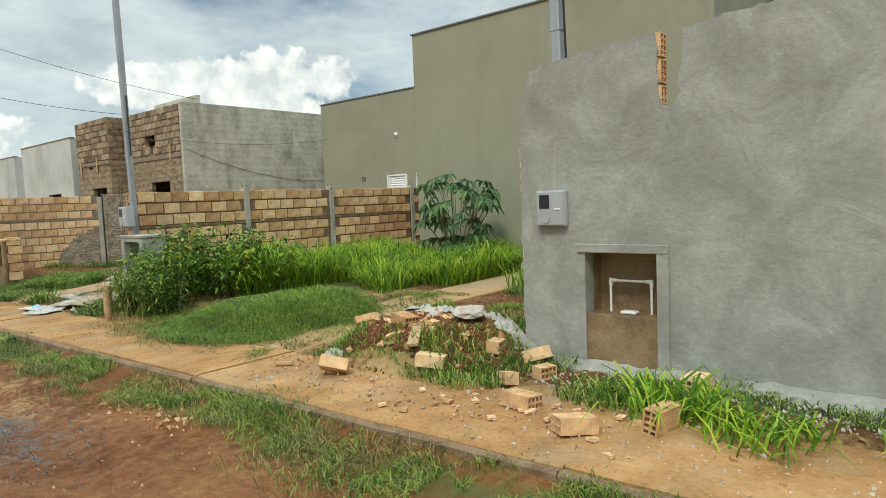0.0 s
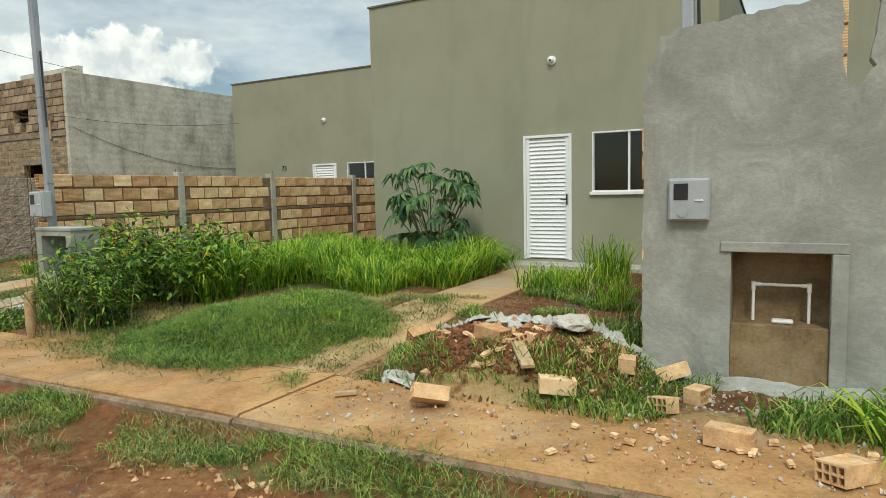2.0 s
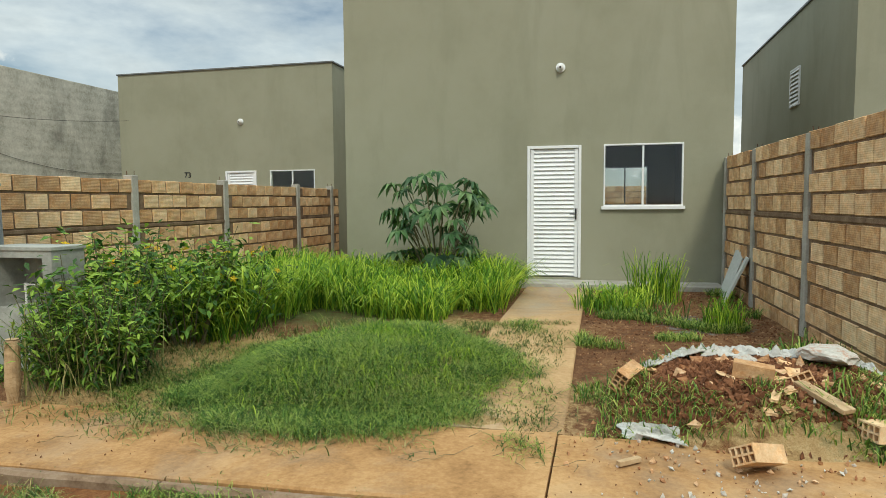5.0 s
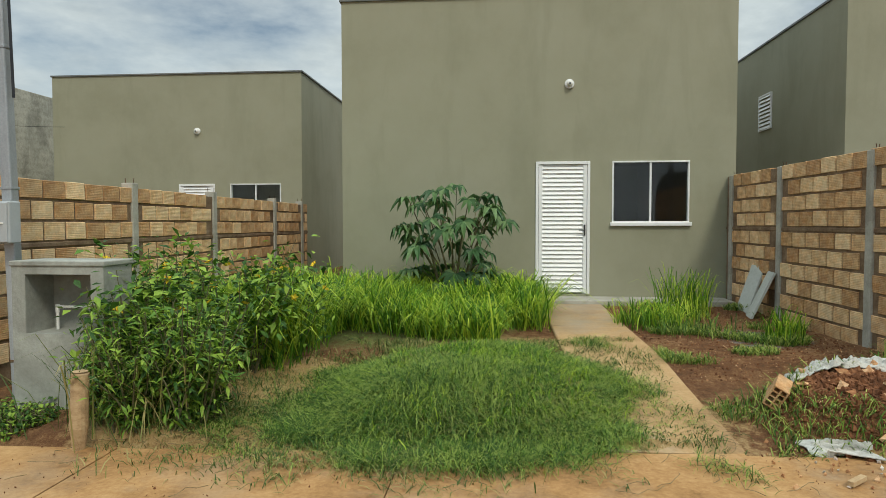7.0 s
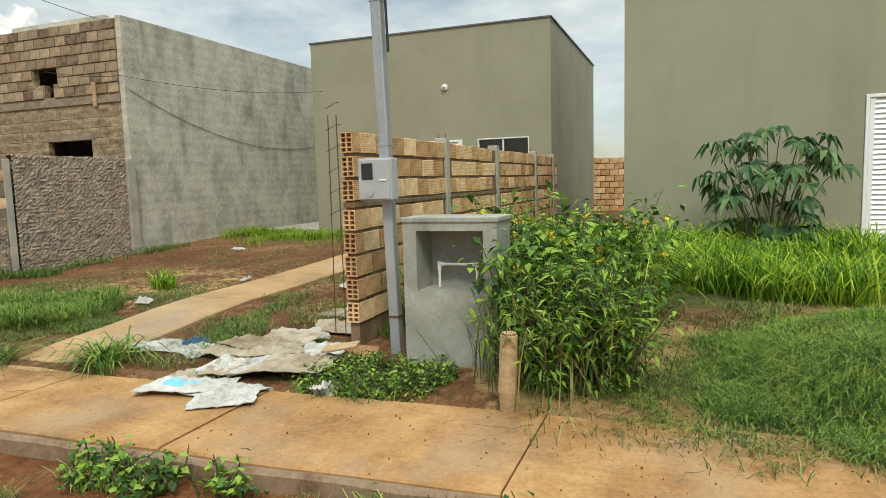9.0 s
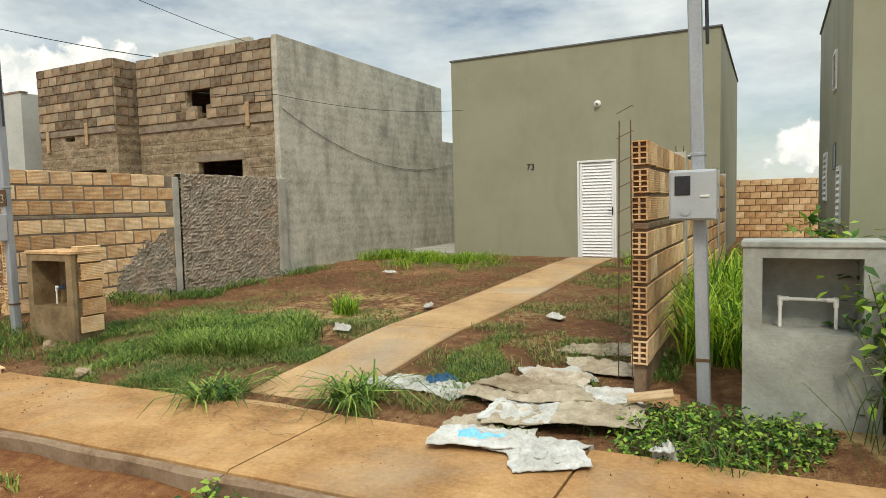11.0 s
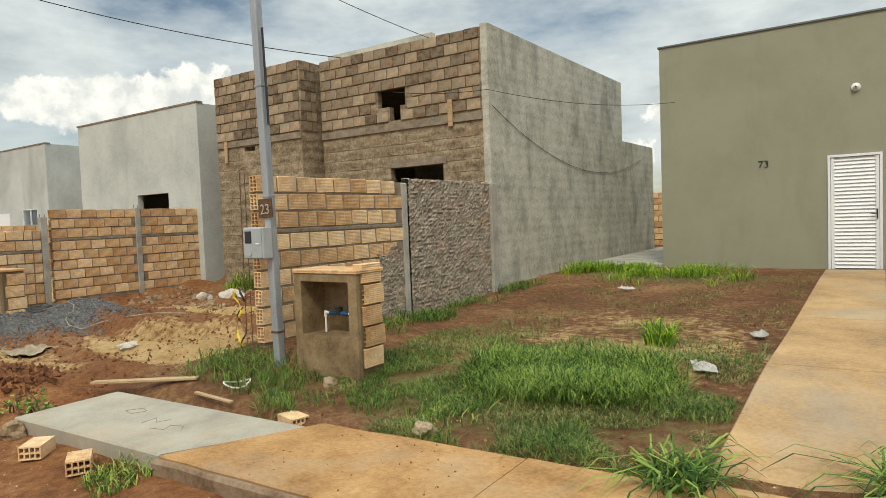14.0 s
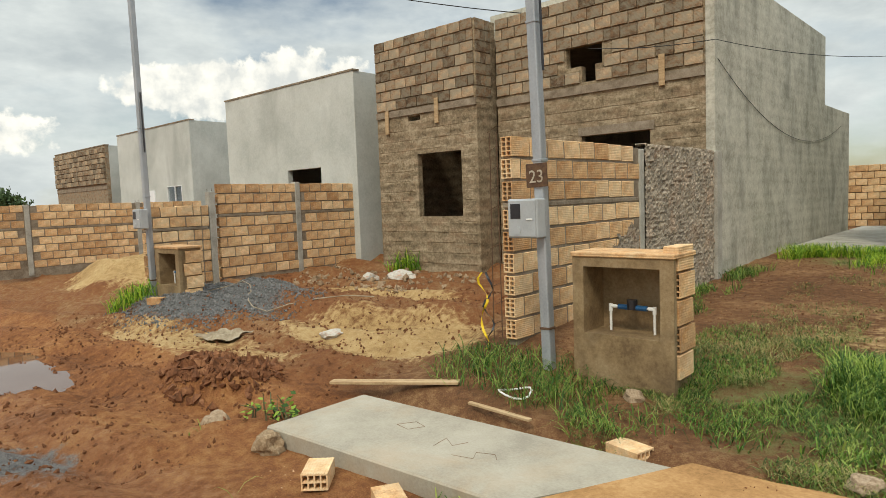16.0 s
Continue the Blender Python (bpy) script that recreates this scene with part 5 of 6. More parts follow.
for i, (x, y, n, h, sp, mat, w, ln) in enumerate([
        (-4.45, 8.6, 420, 0.5, 0.5, TALLGRASS, 0.014, 0.8), (-3.9, 9.3, 300, 0.75, 0.35, TALLGRASS, 0.012, 0.5), (-3.35, 7.5, 160, 0.5, 0.2, TALLGRASS, 0.013, 0.5), (-4.1, 8.0, 260, 0.3, 0.5, FINEGRASS, 0.012, 0.9),
        (-13.98, 4.12, 190, 0.33, 0.2, MOUNDGRASS, 0.018, 1.9), (-12.83, 4.42, 190, 0.33, 0.2, MOUNDGRASS, 0.018, 1.9), (-14.95, 7.3, 160, 0.38, 0.16, TALLGRASS, 0.016, 0.9),
        (-0.9, 4.55, 190, 0.36, 0.36, TALLGRASS, 0.022, 1.2), (-0.35, 4.35, 170, 0.28, 0.36, TALLGRASS, 0.02, 1.3), (0.5, 4.5, 120, 0.25, 0.3, TALLGRASS, 0.02, 1.1), (-1.5, 4.6, 160, 0.2, 0.3, FINEGRASS, 0.014, 1.0),
        (-3.0, 4.5, 350, 0.18, 0.3, FINEGRASS, 0.011, 0.9), (-2.6, 4.55, 700, 0.2, 0.36, FINEGRASS, 0.011, 0.9), (-2.75, 6.0, 500, 0.28, 0.4, FINEGRASS, 0.012, 0.8), (-3.0, 5.8, 300, 0.25, 0.35, FINEGRASS, 0.012, 0.8),
        (-18.1, 4.75, 650, 0.2, 0.5, LOTGRASS, 0.008, 1.2), (-18.75, 4.75, 600, 0.22, 0.5, LOTGRASS, 0.008, 1.1), (-18.3, 6.6, 260, 0.18, 0.4, LOTGRASS, 0.009, 1.1), (-18.4, 8.0, 260, 0.18, 0.4, LOTGRASS, 0.009, 1.1), (-16.6, 4.6, 160, 0.16, 0.25, LOTGRASS, 0.008, 1.2), (-17.2, 4.5, 120, 0.14, 0.3, LOTGRASS, 0.008, 1.3),
        (-26.6, 4.95, 300, 0.4, 0.45, TALLGRASS, 0.016, 0.8), (-25.0, 9.9, 150, 0.45, 0.35, TALLGRASS, 0.02, 0.8), (-10.3, 4.5, 350, 0.13, 0.5, FINEGRASS, 0.009, 1.2),
        (-15.9, 4.6, 160, 0.16, 0.4, FINEGRASS, 0.012, 1.0), (-11.3, 12.6, 300, 0.3, 0.6, TALLGRASS, 0.016, 0.8), (-12.1, 13.4, 260, 0.3, 0.5, TALLGRASS, 0.016, 0.8)]):
    tuft(x, y, n, h, sp, mat, "loose tuft of green grass on bare earth", 50 + i, w, ln)
# second lot
blades("grass_patch", scatter(13000, 7, lambda x, y: min(1, 1.6 * hump(x, y, -15.35, 5.75, 1.1, 0.8)), -16.6, -14.1, 4.8, 6.7, 1.5, -0.5), 0.24, 0.0075, 1.2, MOUNDGRASS, "thick patch of green grass on the bare lot", 7)
blades("grass_thin", scatter(20000, 8, lambda x, y: 0.9 * smooth((8.6 - y) / 3.0) + 0.12, -17.6, -13.9, 4.05, 13.5, 1.9, 0.05), 0.07, 0.006, 1.6, DRYGRASS, "thin patchy weeds on the bare lot", 8)
blades("grass_thin", scatter(11000, 9, lambda x, y: 0.9, -12.9, -10.95, 4.3, 13.9, 2.0, 0.12), 0.09, 0.0065, 1.4, DRYGRASS, "thin patchy weeds along the block wall", 9)
blades("grass_strip", scatter(3000, 10, lambda x, y: math.exp(-((y - 12.7 + 0.28 * (x + 15)) / 0.9) ** 2) * smooth((-14.6 - x) / 1.5), -18.7, -13.9, 10.8, 14.0, 1.9, 0.08), 0.24, 0.011, 1.1, TALLGRASS, "strip of green grass before the second house", 10)
blades("grass_strip", scatter(1500, 12, lambda x, y: 0.9, -18.75, -18.2, 6.0, 11.5, 2.2, 0.08), 0.16, 0.009, 1.1, LOTGRASS, "weeds at the foot of the boundary wall", 12)
blades("grass_thin", scatter(5000, 11, lambda x, y: 0.7, -4.85, -2.85, 6.3, 10.1, 1.5, 0.12), 0.12, 0.009, 1.1, FINEGRASS, "thin weeds on bare earth beside the path", 11)
blades("grass_thin", scatter(5000, 13, lambda x, y: 0.8, -4.8, 2.5, 4.2, 5.2, 1.9, 0.1), 0.11, 0.009, 1.1, FINEGRASS, "thin weeds among the rubble", 13)
blades("grass_verge", scatter(2500, 14, lambda x, y: math.exp(-((y - kerb(x) + 0.25) / 0.2) ** 2), -20.0, -9.4, 1.9, 3.3, 1.6, 0.22), 0.14, 0.010, 1.0, FINEGRASS, "sparse weeds along the muddy kerb", 14)


def leafy(name, label, spots, size, wide, material, seed, category="shrub", stems=(), flowers=(), seeds=()):
    """A bush of many small pointed leaves on thin stems."""
    th = thing(name, label, category)
    r = random.Random(seed)
    vs, fs = [], []
    for p in spots:
        q = Euler((r.uniform(-0.9, 0.5), r.uniform(-0.5, 0.5), r.uniform(0, 6.28))).to_matrix()
        s = size * r.uniform(0.6, 1.25)
        i = len(vs)
        for a in ((0, 0, 0), (-wide * s, 0.4 * s, 0.05 * s), (0, 0.5 * s, 0.0), (wide * s, 0.4 * s, 0.05 * s), (0, s, -0.12 * s)):
            vs.append(tuple(Vector(p) + q @ Vector(a)))
        fs += [(i, i + 1, i + 2), (i, i + 2, i + 3), (i + 1, i + 4, i + 2), (i + 2, i + 4, i + 3)]
    ob = new("foliage", leaves_mesh("foliage", vs, fs, material))
    ob.parent = th
    if stems:
        bm = bmesh.new()
        for a, b in stems:
            mid = Vector(a).lerp(Vector(b), 0.5) + Vector((r.uniform(-0.05, 0.05), r.uniform(-0.05, 0.05), 0.03))
            tube(bm, [a, tuple(mid), b], [0.009, 0.006, 0.003], 5, False)
        part("stem", bm, BARK, th)["kind"] = "stuff"
    for c in flowers:
        bm = bmesh.new()
        for k in range(5):
            a = k * 1.2566
            vv = [bm.verts.new(v) for v in ((0, 0, 0), (0.022 * math.cos(a - 0.5), 0.022 * math.sin(a - 0.5), 0.016), (0.034 * math.cos(a), 0.034 * math.sin(a), 0.01), (0.022 * math.cos(a + 0.5), 0.022 * math.sin(a + 0.5), 0.016))]
            bm.faces.new(vv)
        fl = part("flower", bm, YELLOW, th)
        fl.matrix_basis = pose(*c, r.uniform(20, 70), r.uniform(-30, 30), r.uniform(0, 360)) @ Matrix.Scale(1.3, 4)
    return th


def flower_bush():
    r = random.Random(17)
    spots, stems, flowers = [], [], []
    for cx, cy, n, rad, hh in ((-9.25, 5.35, 13, 0.45, 1.2), (-8.8, 5.9, 14, 0.5, 1.2), (-9.5, 6.2, 12, 0.5, 1.15), (-8.55, 6.5, 12, 0.5, 1.0), (-9.6, 6.9, 8, 0.4, 1.05), (-8.95, 5.15, 8, 0.35, 0.95), (-9.15, 4.9, 11, 0.32, 1.15)):
        for _ in range(n):
            a, d = r.uniform(0, 6.28), rad * r.random() ** 0.5
            bx, by = cx + 0.3 * d * math.cos(a), cy + 0.3 * d * math.sin(a)
            tx, ty = cx + 1.15 * d * math.cos(a), cy + 1.15 * d * math.sin(a)
            z0 = ground(bx, by) - 0.03
            h = hh * r.uniform(0.7, 1.08)
            stems.append(((bx, by, z0), (tx, ty, z0 + h)))
            for k in range(70):
                u = 0.22 + 0.78 * r.random() ** 0.8
                j = 0.16 * (1.15 - 0.6 * u)
                spots.append((bx + (tx - bx) * u + r.gauss(0, j), by + (ty - by) * u + r.gauss(0, j), z0 + h * u + r.gauss(0, 0.05)))
            if r.random() < 0.4:
                flowers.append((tx, ty - 0.05, z0 + h * r.uniform(0.75, 1.0)))
    leafy("flowering_bush", "leafy green bush with small yellow flowers", spots, 0.105, 0.22, BUSHLEAF, 18, "bush", stems, flowers)


flower_bush()
# darker weeds in front of the bush
r = random.Random(23)
wsp, wst = [], []
for _ in range(150):
    a, d = r.uniform(0, 6.28), r.random() ** 0.6
    bx, by = -8.85 + 0.45 * d * math.cos(a), 4.65 + 0.36 * d * math.sin(a)
    z0 = ground(bx, by) - 0.02
    h = r.uniform(0.45, 0.88)
    tx, ty = bx + r.gauss(0, 0.14), by + r.gauss(0, 0.12)
    wst.append(((bx, by, z0), (tx, ty, z0 + h)))
    for _k in range(44):
        u = 0.1 + 0.9 * r.random()
        wsp.append((bx + (tx - bx) * u + r.gauss(0, 0.035), by + (ty - by) * u + r.gauss(0, 0.035), z0 + h * u))
leafy("weed_clump", "dense dark green weeds beside a short post", wsp, 0.095, 0.13, BUSHLEAF, 24, "weeds", wst)
blades("weed_seed_heads", [(x, y, z) for (x, y, z) in [(-8.95 + r.gauss(0, 0.25), 4.6 + r.gauss(0, 0.2), 0.3) for _ in range(380)]], 0.72, 0.008, 0.7, DRYGRASS, "tall seeding grass stalks in the weeds", 25)


def palmate_shrub(cx, cy):
    """A castor-like shrub: bare stems and big leaves of seven pointed lobes."""
    th = thing("castor_shrub", "tall shrub with large dark lobed leaves before the house", "shrub")
    r = random.Random(31)
    z0 = ground(cx, cy, False) - 0.05
    bm = bmesh.new()
    vs, fs = [], []
    for i in range(62):
        a = i * 2.4
        t = 0.02 + 0.98 * r.random()
        rad = (0.18 + 0.52 * math.sin(0.5 + t * 2.1)) * r.uniform(0.7, 1.2)
        tip = Vector((cx + rad * math.cos(a), cy + 0.75 * rad * math.sin(a), z0 + 0.42 + 1.62 * t ** 0.85 - 0.15 * rad))
        root = Vector((cx + r.uniform(-0.1, 0.1), cy + r.uniform(-0.1, 0.1), z0 + 0.0))
        if i % 4 == 0:
            tube(bm, [tuple(root), tuple(root.lerp(tip, 0.5) + Vector((0, 0, 0.16))), tuple(tip)], [0.02, 0.013, 0.006], 6, False)
        else:
            st = root.lerp(tip, 0.55) + Vector((0, 0, 0.12))
            tube(bm, [tuple(st), tuple(st.lerp(tip, 0.5) + Vector((0, 0, 0.07))), tuple(tip)], [0.007, 0.006, 0.004], 5, False)
        q = Euler((r.uniform(-0.75, -0.15), r.uniform(-0.4, 0.4), a - 1.57 + r.uniform(-0.4, 0.4))).to_matrix()
        s = r.uniform(0.2, 0.33)
        for k in range(7):
            b = (k - 3) * 0.62
            ln = s * (1 - 0.10 * abs(k - 3))
            w = ln * 0.17
            dx, dy = math.sin(b), math.cos(b)
            n = len(vs)
            for fwd, sd, zz in ((0, 0, 0), (0.5, -1, 0.012), (0.55, 0, -0.012), (0.5, 1, 0.012), (0.82, -0.55, -0.03), (0.82, 0.55, -0.03), (1.05, 0, -0.075)):
                vs.append(tuple(tip + q @ Vector((dx * ln * fwd + dy * w * sd, dy * ln * fwd - dx * w * sd, zz * (ln / 0.3) * 2))))
            fs += [(n, n + 1, n + 2), (n, n + 2, n + 3), (n + 1, n + 4, n + 2), (n + 2, n + 5, n + 3), (n + 4, n + 6, n + 2), (n + 2, n + 6, n + 5)]
    ob = new("foliage", leaves_mesh("foliage", vs, fs, BROADLEAF))
    ob.parent = th
    part("stem", bm, BARK, th)


palmate_shrub(-7.07, 9.75)


def far_tree(x, y, h, w, seed):
    th = thing("tree", "far dark green tree behind the houses", "tree", (x, y, 0), group="far trees")
    r = random.Random(seed)
    bm = bmesh.new()
    tube(bm, [(0, 0, -0.2), (0.1, 0, h * 0.3), (0.0, 0.1, h * 0.6)], [0.22, 0.17, 0.07], 8)
    limbs = []
    for _ in range(6):
        a = r.uniform(0, 6.28)
        p = (w * 0.35 * math.cos(a), w * 0.35 * math.sin(a), h * r.uniform(0.6, 0.85))
        limbs.append(p)
        tube(bm, [(0.05, 0, h * 0.35), (p[0] * 0.5, p[1] * 0.5, h * 0.55), p], [0.1, 0.06, 0.03], 6)
    part("trunk", bm, BARK, th)
    vs, fs = [], []
    cent = limbs + [(0, 0, h * 0.8)]
    for _ in range(1500):
        c = r.choice(cent)
        p = Vector(c) + Vector((r.gauss(0, w * 0.16), r.gauss(0, w * 0.16), r.gauss(0, h * 0.1)))
        q = Euler((r.uniform(0, 3), r.uniform(0, 3), r.uniform(0, 6))).to_matrix()
        s = r.uniform(0.15, 0.32)
        n = len(vs)
        for a in ((-s, 0, 0), (0, -s * 0.6, 0.05), (s, 0, 0), (0, s * 0.6, 0.05)):
            vs.append(tuple(p + q @ Vector(a)))
        fs.append((n, n + 1, n + 2, n + 3))
    ob = new("crown", leaves_mesh("crown", vs, fs, WOODS))
    ob.parent = th


r = random.Random(40)
for i in range(16):
    far_tree(-72 - 3.2 * i + r.uniform(-1.5, 1.5), 8 + 1.1 * i + r.uniform(-2, 2), r.uniform(4.2, 5.6), r.uniform(4, 6), 60 + i)

# ---- rubble, bricks and sacks ----
def loose_brick(x, y, dz, rx, ry, rz, half=False, scale=0.86, label="loose orange hollow clay block lying on the ground"):
    ob = new("clay_block", HOLLOW_HALF if half else HOLLOW)
    ob.matrix_basis = pose(x, y, surface_z(x, y) + dz, rx, ry, rz) @ Matrix.Diagonal((scale, scale, scale, 1))
    return tagged(ob, label, "brick", "loose bricks")


for a in [(-3.76, 3.88, 0.085, 60, 12, 38), (-3.63, 4.66, 0.05, 88, 6, -12), (-4.43, 4.9, 0.07, 30, -8, 62), (-2.35, 4.98, 0.07, 70, -14, 35), (-2.6, 4.72, 0.05, 90, 4, 12, True),
          (-2.98, 4.3, 0.05, 88, 5, 25), (-2.12, 4.72, 0.05, 90, 0, -20, True), (-2.3, 4.45, 0.04, 80, 8, 60, True), (-1.85, 3.98, 0.05, 86, 0, -8), (-1.3, 3.74, 0.05, 84, 4, 52), (-0.86, 4.02, 0.08, 8, 0, 80),
          (-0.93, 4.85, 0.07, 90, 0, 92), (-3.35, 4.62, -0.01, 60, 30, 70, True),
          (-18.5, 2.72, 0.06, 90, 0, -48), (-17.85, 2.72, 0.06, 90, 0, -30), (-10.68, 5.1, 0.03, 70, 10, 40), (-17.1, 4.1, -0.01, 90, 0, -14),
          (-25.5, 4.85, 0.05, 90, 0, 30), (-33.2, 8.5, 0.2, 40, 30, 20), (-32.8, 8.2, 0.15, 70, 30, 60), (-33.5, 7.6, 0.1, 80, 10, 100), (-32.6, 8.8, 0.08, 85, 0, -20)]:
    loose_brick(*a)


def shard(x, y, dz, l, w, rx, ry, rz, seed):
    """A broken flat piece of a clay block with ragged ends."""
    r = random.Random(seed)
    bm = cube(-l / 2, l / 2, -w / 2, w / 2, -0.009, 0.009)
    bmesh.ops.subdivide_edges(bm, edges=[e for e in bm.edges if abs(e.verts[0].co.z - e.verts[1].co.z) < 1e-4], cuts=2)
    for v in bm.verts:
        v.co += Vector((r.uniform(-1, 1) * l * 0.08, r.uniform(-1, 1) * w * 0.09, r.uniform(-1, 1) * 0.003))
    ob = part("brick_shard", bm, BRICK)
    ob.matrix_basis = pose(x, y, surface_z(x, y) + dz, rx, ry, rz)
    return tagged(ob, "broken flat shard of orange clay block in the rubble", "brick shard", "brick shards")


sr = random.Random(77)
for i in range(14):
    a, d = sr.uniform(0, 6.28), sr.random() ** 0.6
    shard(-3.6 + 0.85 * d * math.cos(a), 4.75 + 0.6 * d * math.sin(a), 0.02, sr.uniform(0.07, 0.15), sr.uniform(0.05, 0.09), sr.uniform(-20, 20), sr.uniform(-18, 18), sr.uniform(0, 180), 300 + i)
for i in range(22):
    shard(sr.uniform(-2.9, -0.6), sr.uniform(3.45, 4.1), 0.012, sr.uniform(0.04, 0.1), sr.uniform(0.03, 0.06), sr.uniform(-8, 8), sr.uniform(-8, 8), sr.uniform(0, 180), 340 + i)


def rock(name, x, y, s, material, label, category, seed, flat=0.6, dz=0.0):
    if x > -5.2:
        y -= 0.15
    bm = bmesh.new()
    bmesh.ops.create_icosphere(bm, subdivisions=3, radius=1)
    for v in bm.verts:
        n = noise.noise(v.co * 1.3 + Vector((seed * 3.1, 0, 0))) * 0.45 + noise.noise(v.co * 4 + Vector((0, seed, 0))) * 0.16
        v.co *= 1 + n
    ob = part(name, bm, material)
    ob.matrix_basis = pose(x, y, surface_z(x, y) + dz + s * flat * 0.35, 0, 0, seed * 57) @ Matrix.Diagonal((s, s * 0.75, s * flat, 1))
    return tagged(ob, label, category)


rock("mortar_slab", -3.1, 5.12, 0.2, LUMP, "broken slab of mortar with red brick stuck to it", "rubble", 2, 0.3, 0.07)
rock("mortar_slab", -3.6, 5.2, 0.09, LUMP, "broken lump of mortar on the rubble heap", "rubble", 5, 0.5)
rock("stone", -19.25, 2.84, 0.13, STONE, "pale rough stone beside the slab", "stone", 3, 0.8)
rock("stone", -20.2, 2.95, 0.15, STONE, "brown rough stone on the mud", "stone", 9, 0.8)
rock("stone", -15.85, 4.25, 0.09, STONE, "small stone in the weeds", "stone", 13, 0.6)
rock("stone", -17.45, 4.9, 0.09, STONE, "small clay stone at the niche foot", "stone", 15, 0.6)
rock("stone", -24.8, 8.7, 0.22, LUMP, "pale broken lump before the block house", "stone", 18, 0.6)
rock("stone", -24.1, 8.9, 0.28, LUMP, "pale broken lump before the block house", "stone", 19, 0.4)
rock("stone", -21.5, 5.2, 0.14, LUMP, "pale flat lump on the sandy earth", "stone", 20, 0.4)


def pebbles(name, n, seed, x0, x1, y0, y1, size, material, label, inside=lambda x, y: 1, lift=0.0):
    r = random.Random(seed)
    vs, fs = [], []
    for x, y, z in scatter(n, seed, inside, x0, x1, y0, y1, 1.0, -2, 0.0, surface_z):
        s = size * (0.35 + 0.9 * r.random() ** 2)
        q = Euler((r.uniform(0, 6), r.uniform(0, 6), r.uniform(0, 6))).to_matrix()
        i = len(vs)
        for a in ((1, 0, 0), (-1, 0, 0), (0, 0.8, 0), (0, -0.8, 0), (0, 0, 0.5), (0, 0, -0.5)):
            vs.append(tuple(Vector((x, y, z + lift + s * 0.2)) + q @ (Vector(a) * s * r.uniform(0.7, 1.2))))
        fs += [(i + a, i + b, i + c) for a, b, c in ((0, 2, 4), (2, 1, 4), (1, 3, 4), (3, 0, 4), (2, 0, 5), (1, 2, 5), (3, 1, 5), (0, 3, 5))]
    return tagged(new(name, leaves_mesh(name, vs, fs, material)), label, "rubble", kind="stuff")


CHIP = brick_material("brick_chip", [(0.36, 0.15, 0.07), (0.50, 0.27, 0.13), (0.60, 0.42, 0.26)], (0.25, 0.11, 0.06))
CLOD = surface("red_earth_clod", [(0.07, 0.028, 0.012), (0.17, 0.068, 0.03), (0.30, 0.14, 0.065)], 8, 50, 0.95, 0.5, 0.01)
GRIT = surface("grey_gravel", [(0.06, 0.06, 0.06), (0.15, 0.15, 0.145), (0.28, 0.27, 0.26)], 30, 90, 0.85, 0.3, 0.005)
pebbles("brick_chips", 800, 70, -4.8, 2.5, 3.5, 5.1, 0.022, CHIP, "scattered broken brick chips")
pebbles("brick_chips", 110, 71, -4.5, -2.6, 4.1, 5.75, 0.06, CHIP, "broken brick pieces in the rubble heap", lambda x, y: hump(x, y, -3.5, 4.85, 1.2, 0.85))
pebbles("earth_clods", 5000, 72, -4.6, -2.5, 4.1, 6.1, 0.035, CLOD, "dark earth clods of the rubble heap", lambda x, y: hump(x, y, -3.5, 4.85, 1.2, 0.85))
pebbles("earth_clods", 5500, 73, -27, -19.6, 1.2, 8.5, 0.028, CLOD, "red earth clods on the muddy building lot")
pebbles("earth_clods", 900, 77, -22.0, -20.3, 2.8, 4.2, 0.07, CLOD, "heap of red earth clods", lambda x, y: hump(x, y, -21.1, 3.5, 0.9, 0.6))
pebbles("gravel", 12000, 74, -27.3, -22.6, 4.0, 7.4, 0.028, GRIT, "heap of grey crushed gravel", lambda x, y: hump(x, y, -25.0, 5.6, 2.3, 1.6))
pebbles("gravel", 1300, 75, -6.5, -3.2, 0.9, 2.4, 0.014, GRIT, "grey gravel pressed into the street", lambda x, y: hump(x, y, -5.0, 1.7, 1.6, 0.6))
pebbles("street_stones", 1800, 76, -19, 2.5, 0.8, 2.85, 0.015, CHIP, "small stones and chips on the earth street")
pebbles("brick_chips", 90, 78, -5.2, -3.9, 2.4, 2.9, 0.035, CHIP, "broken red tile pieces beside the verge")


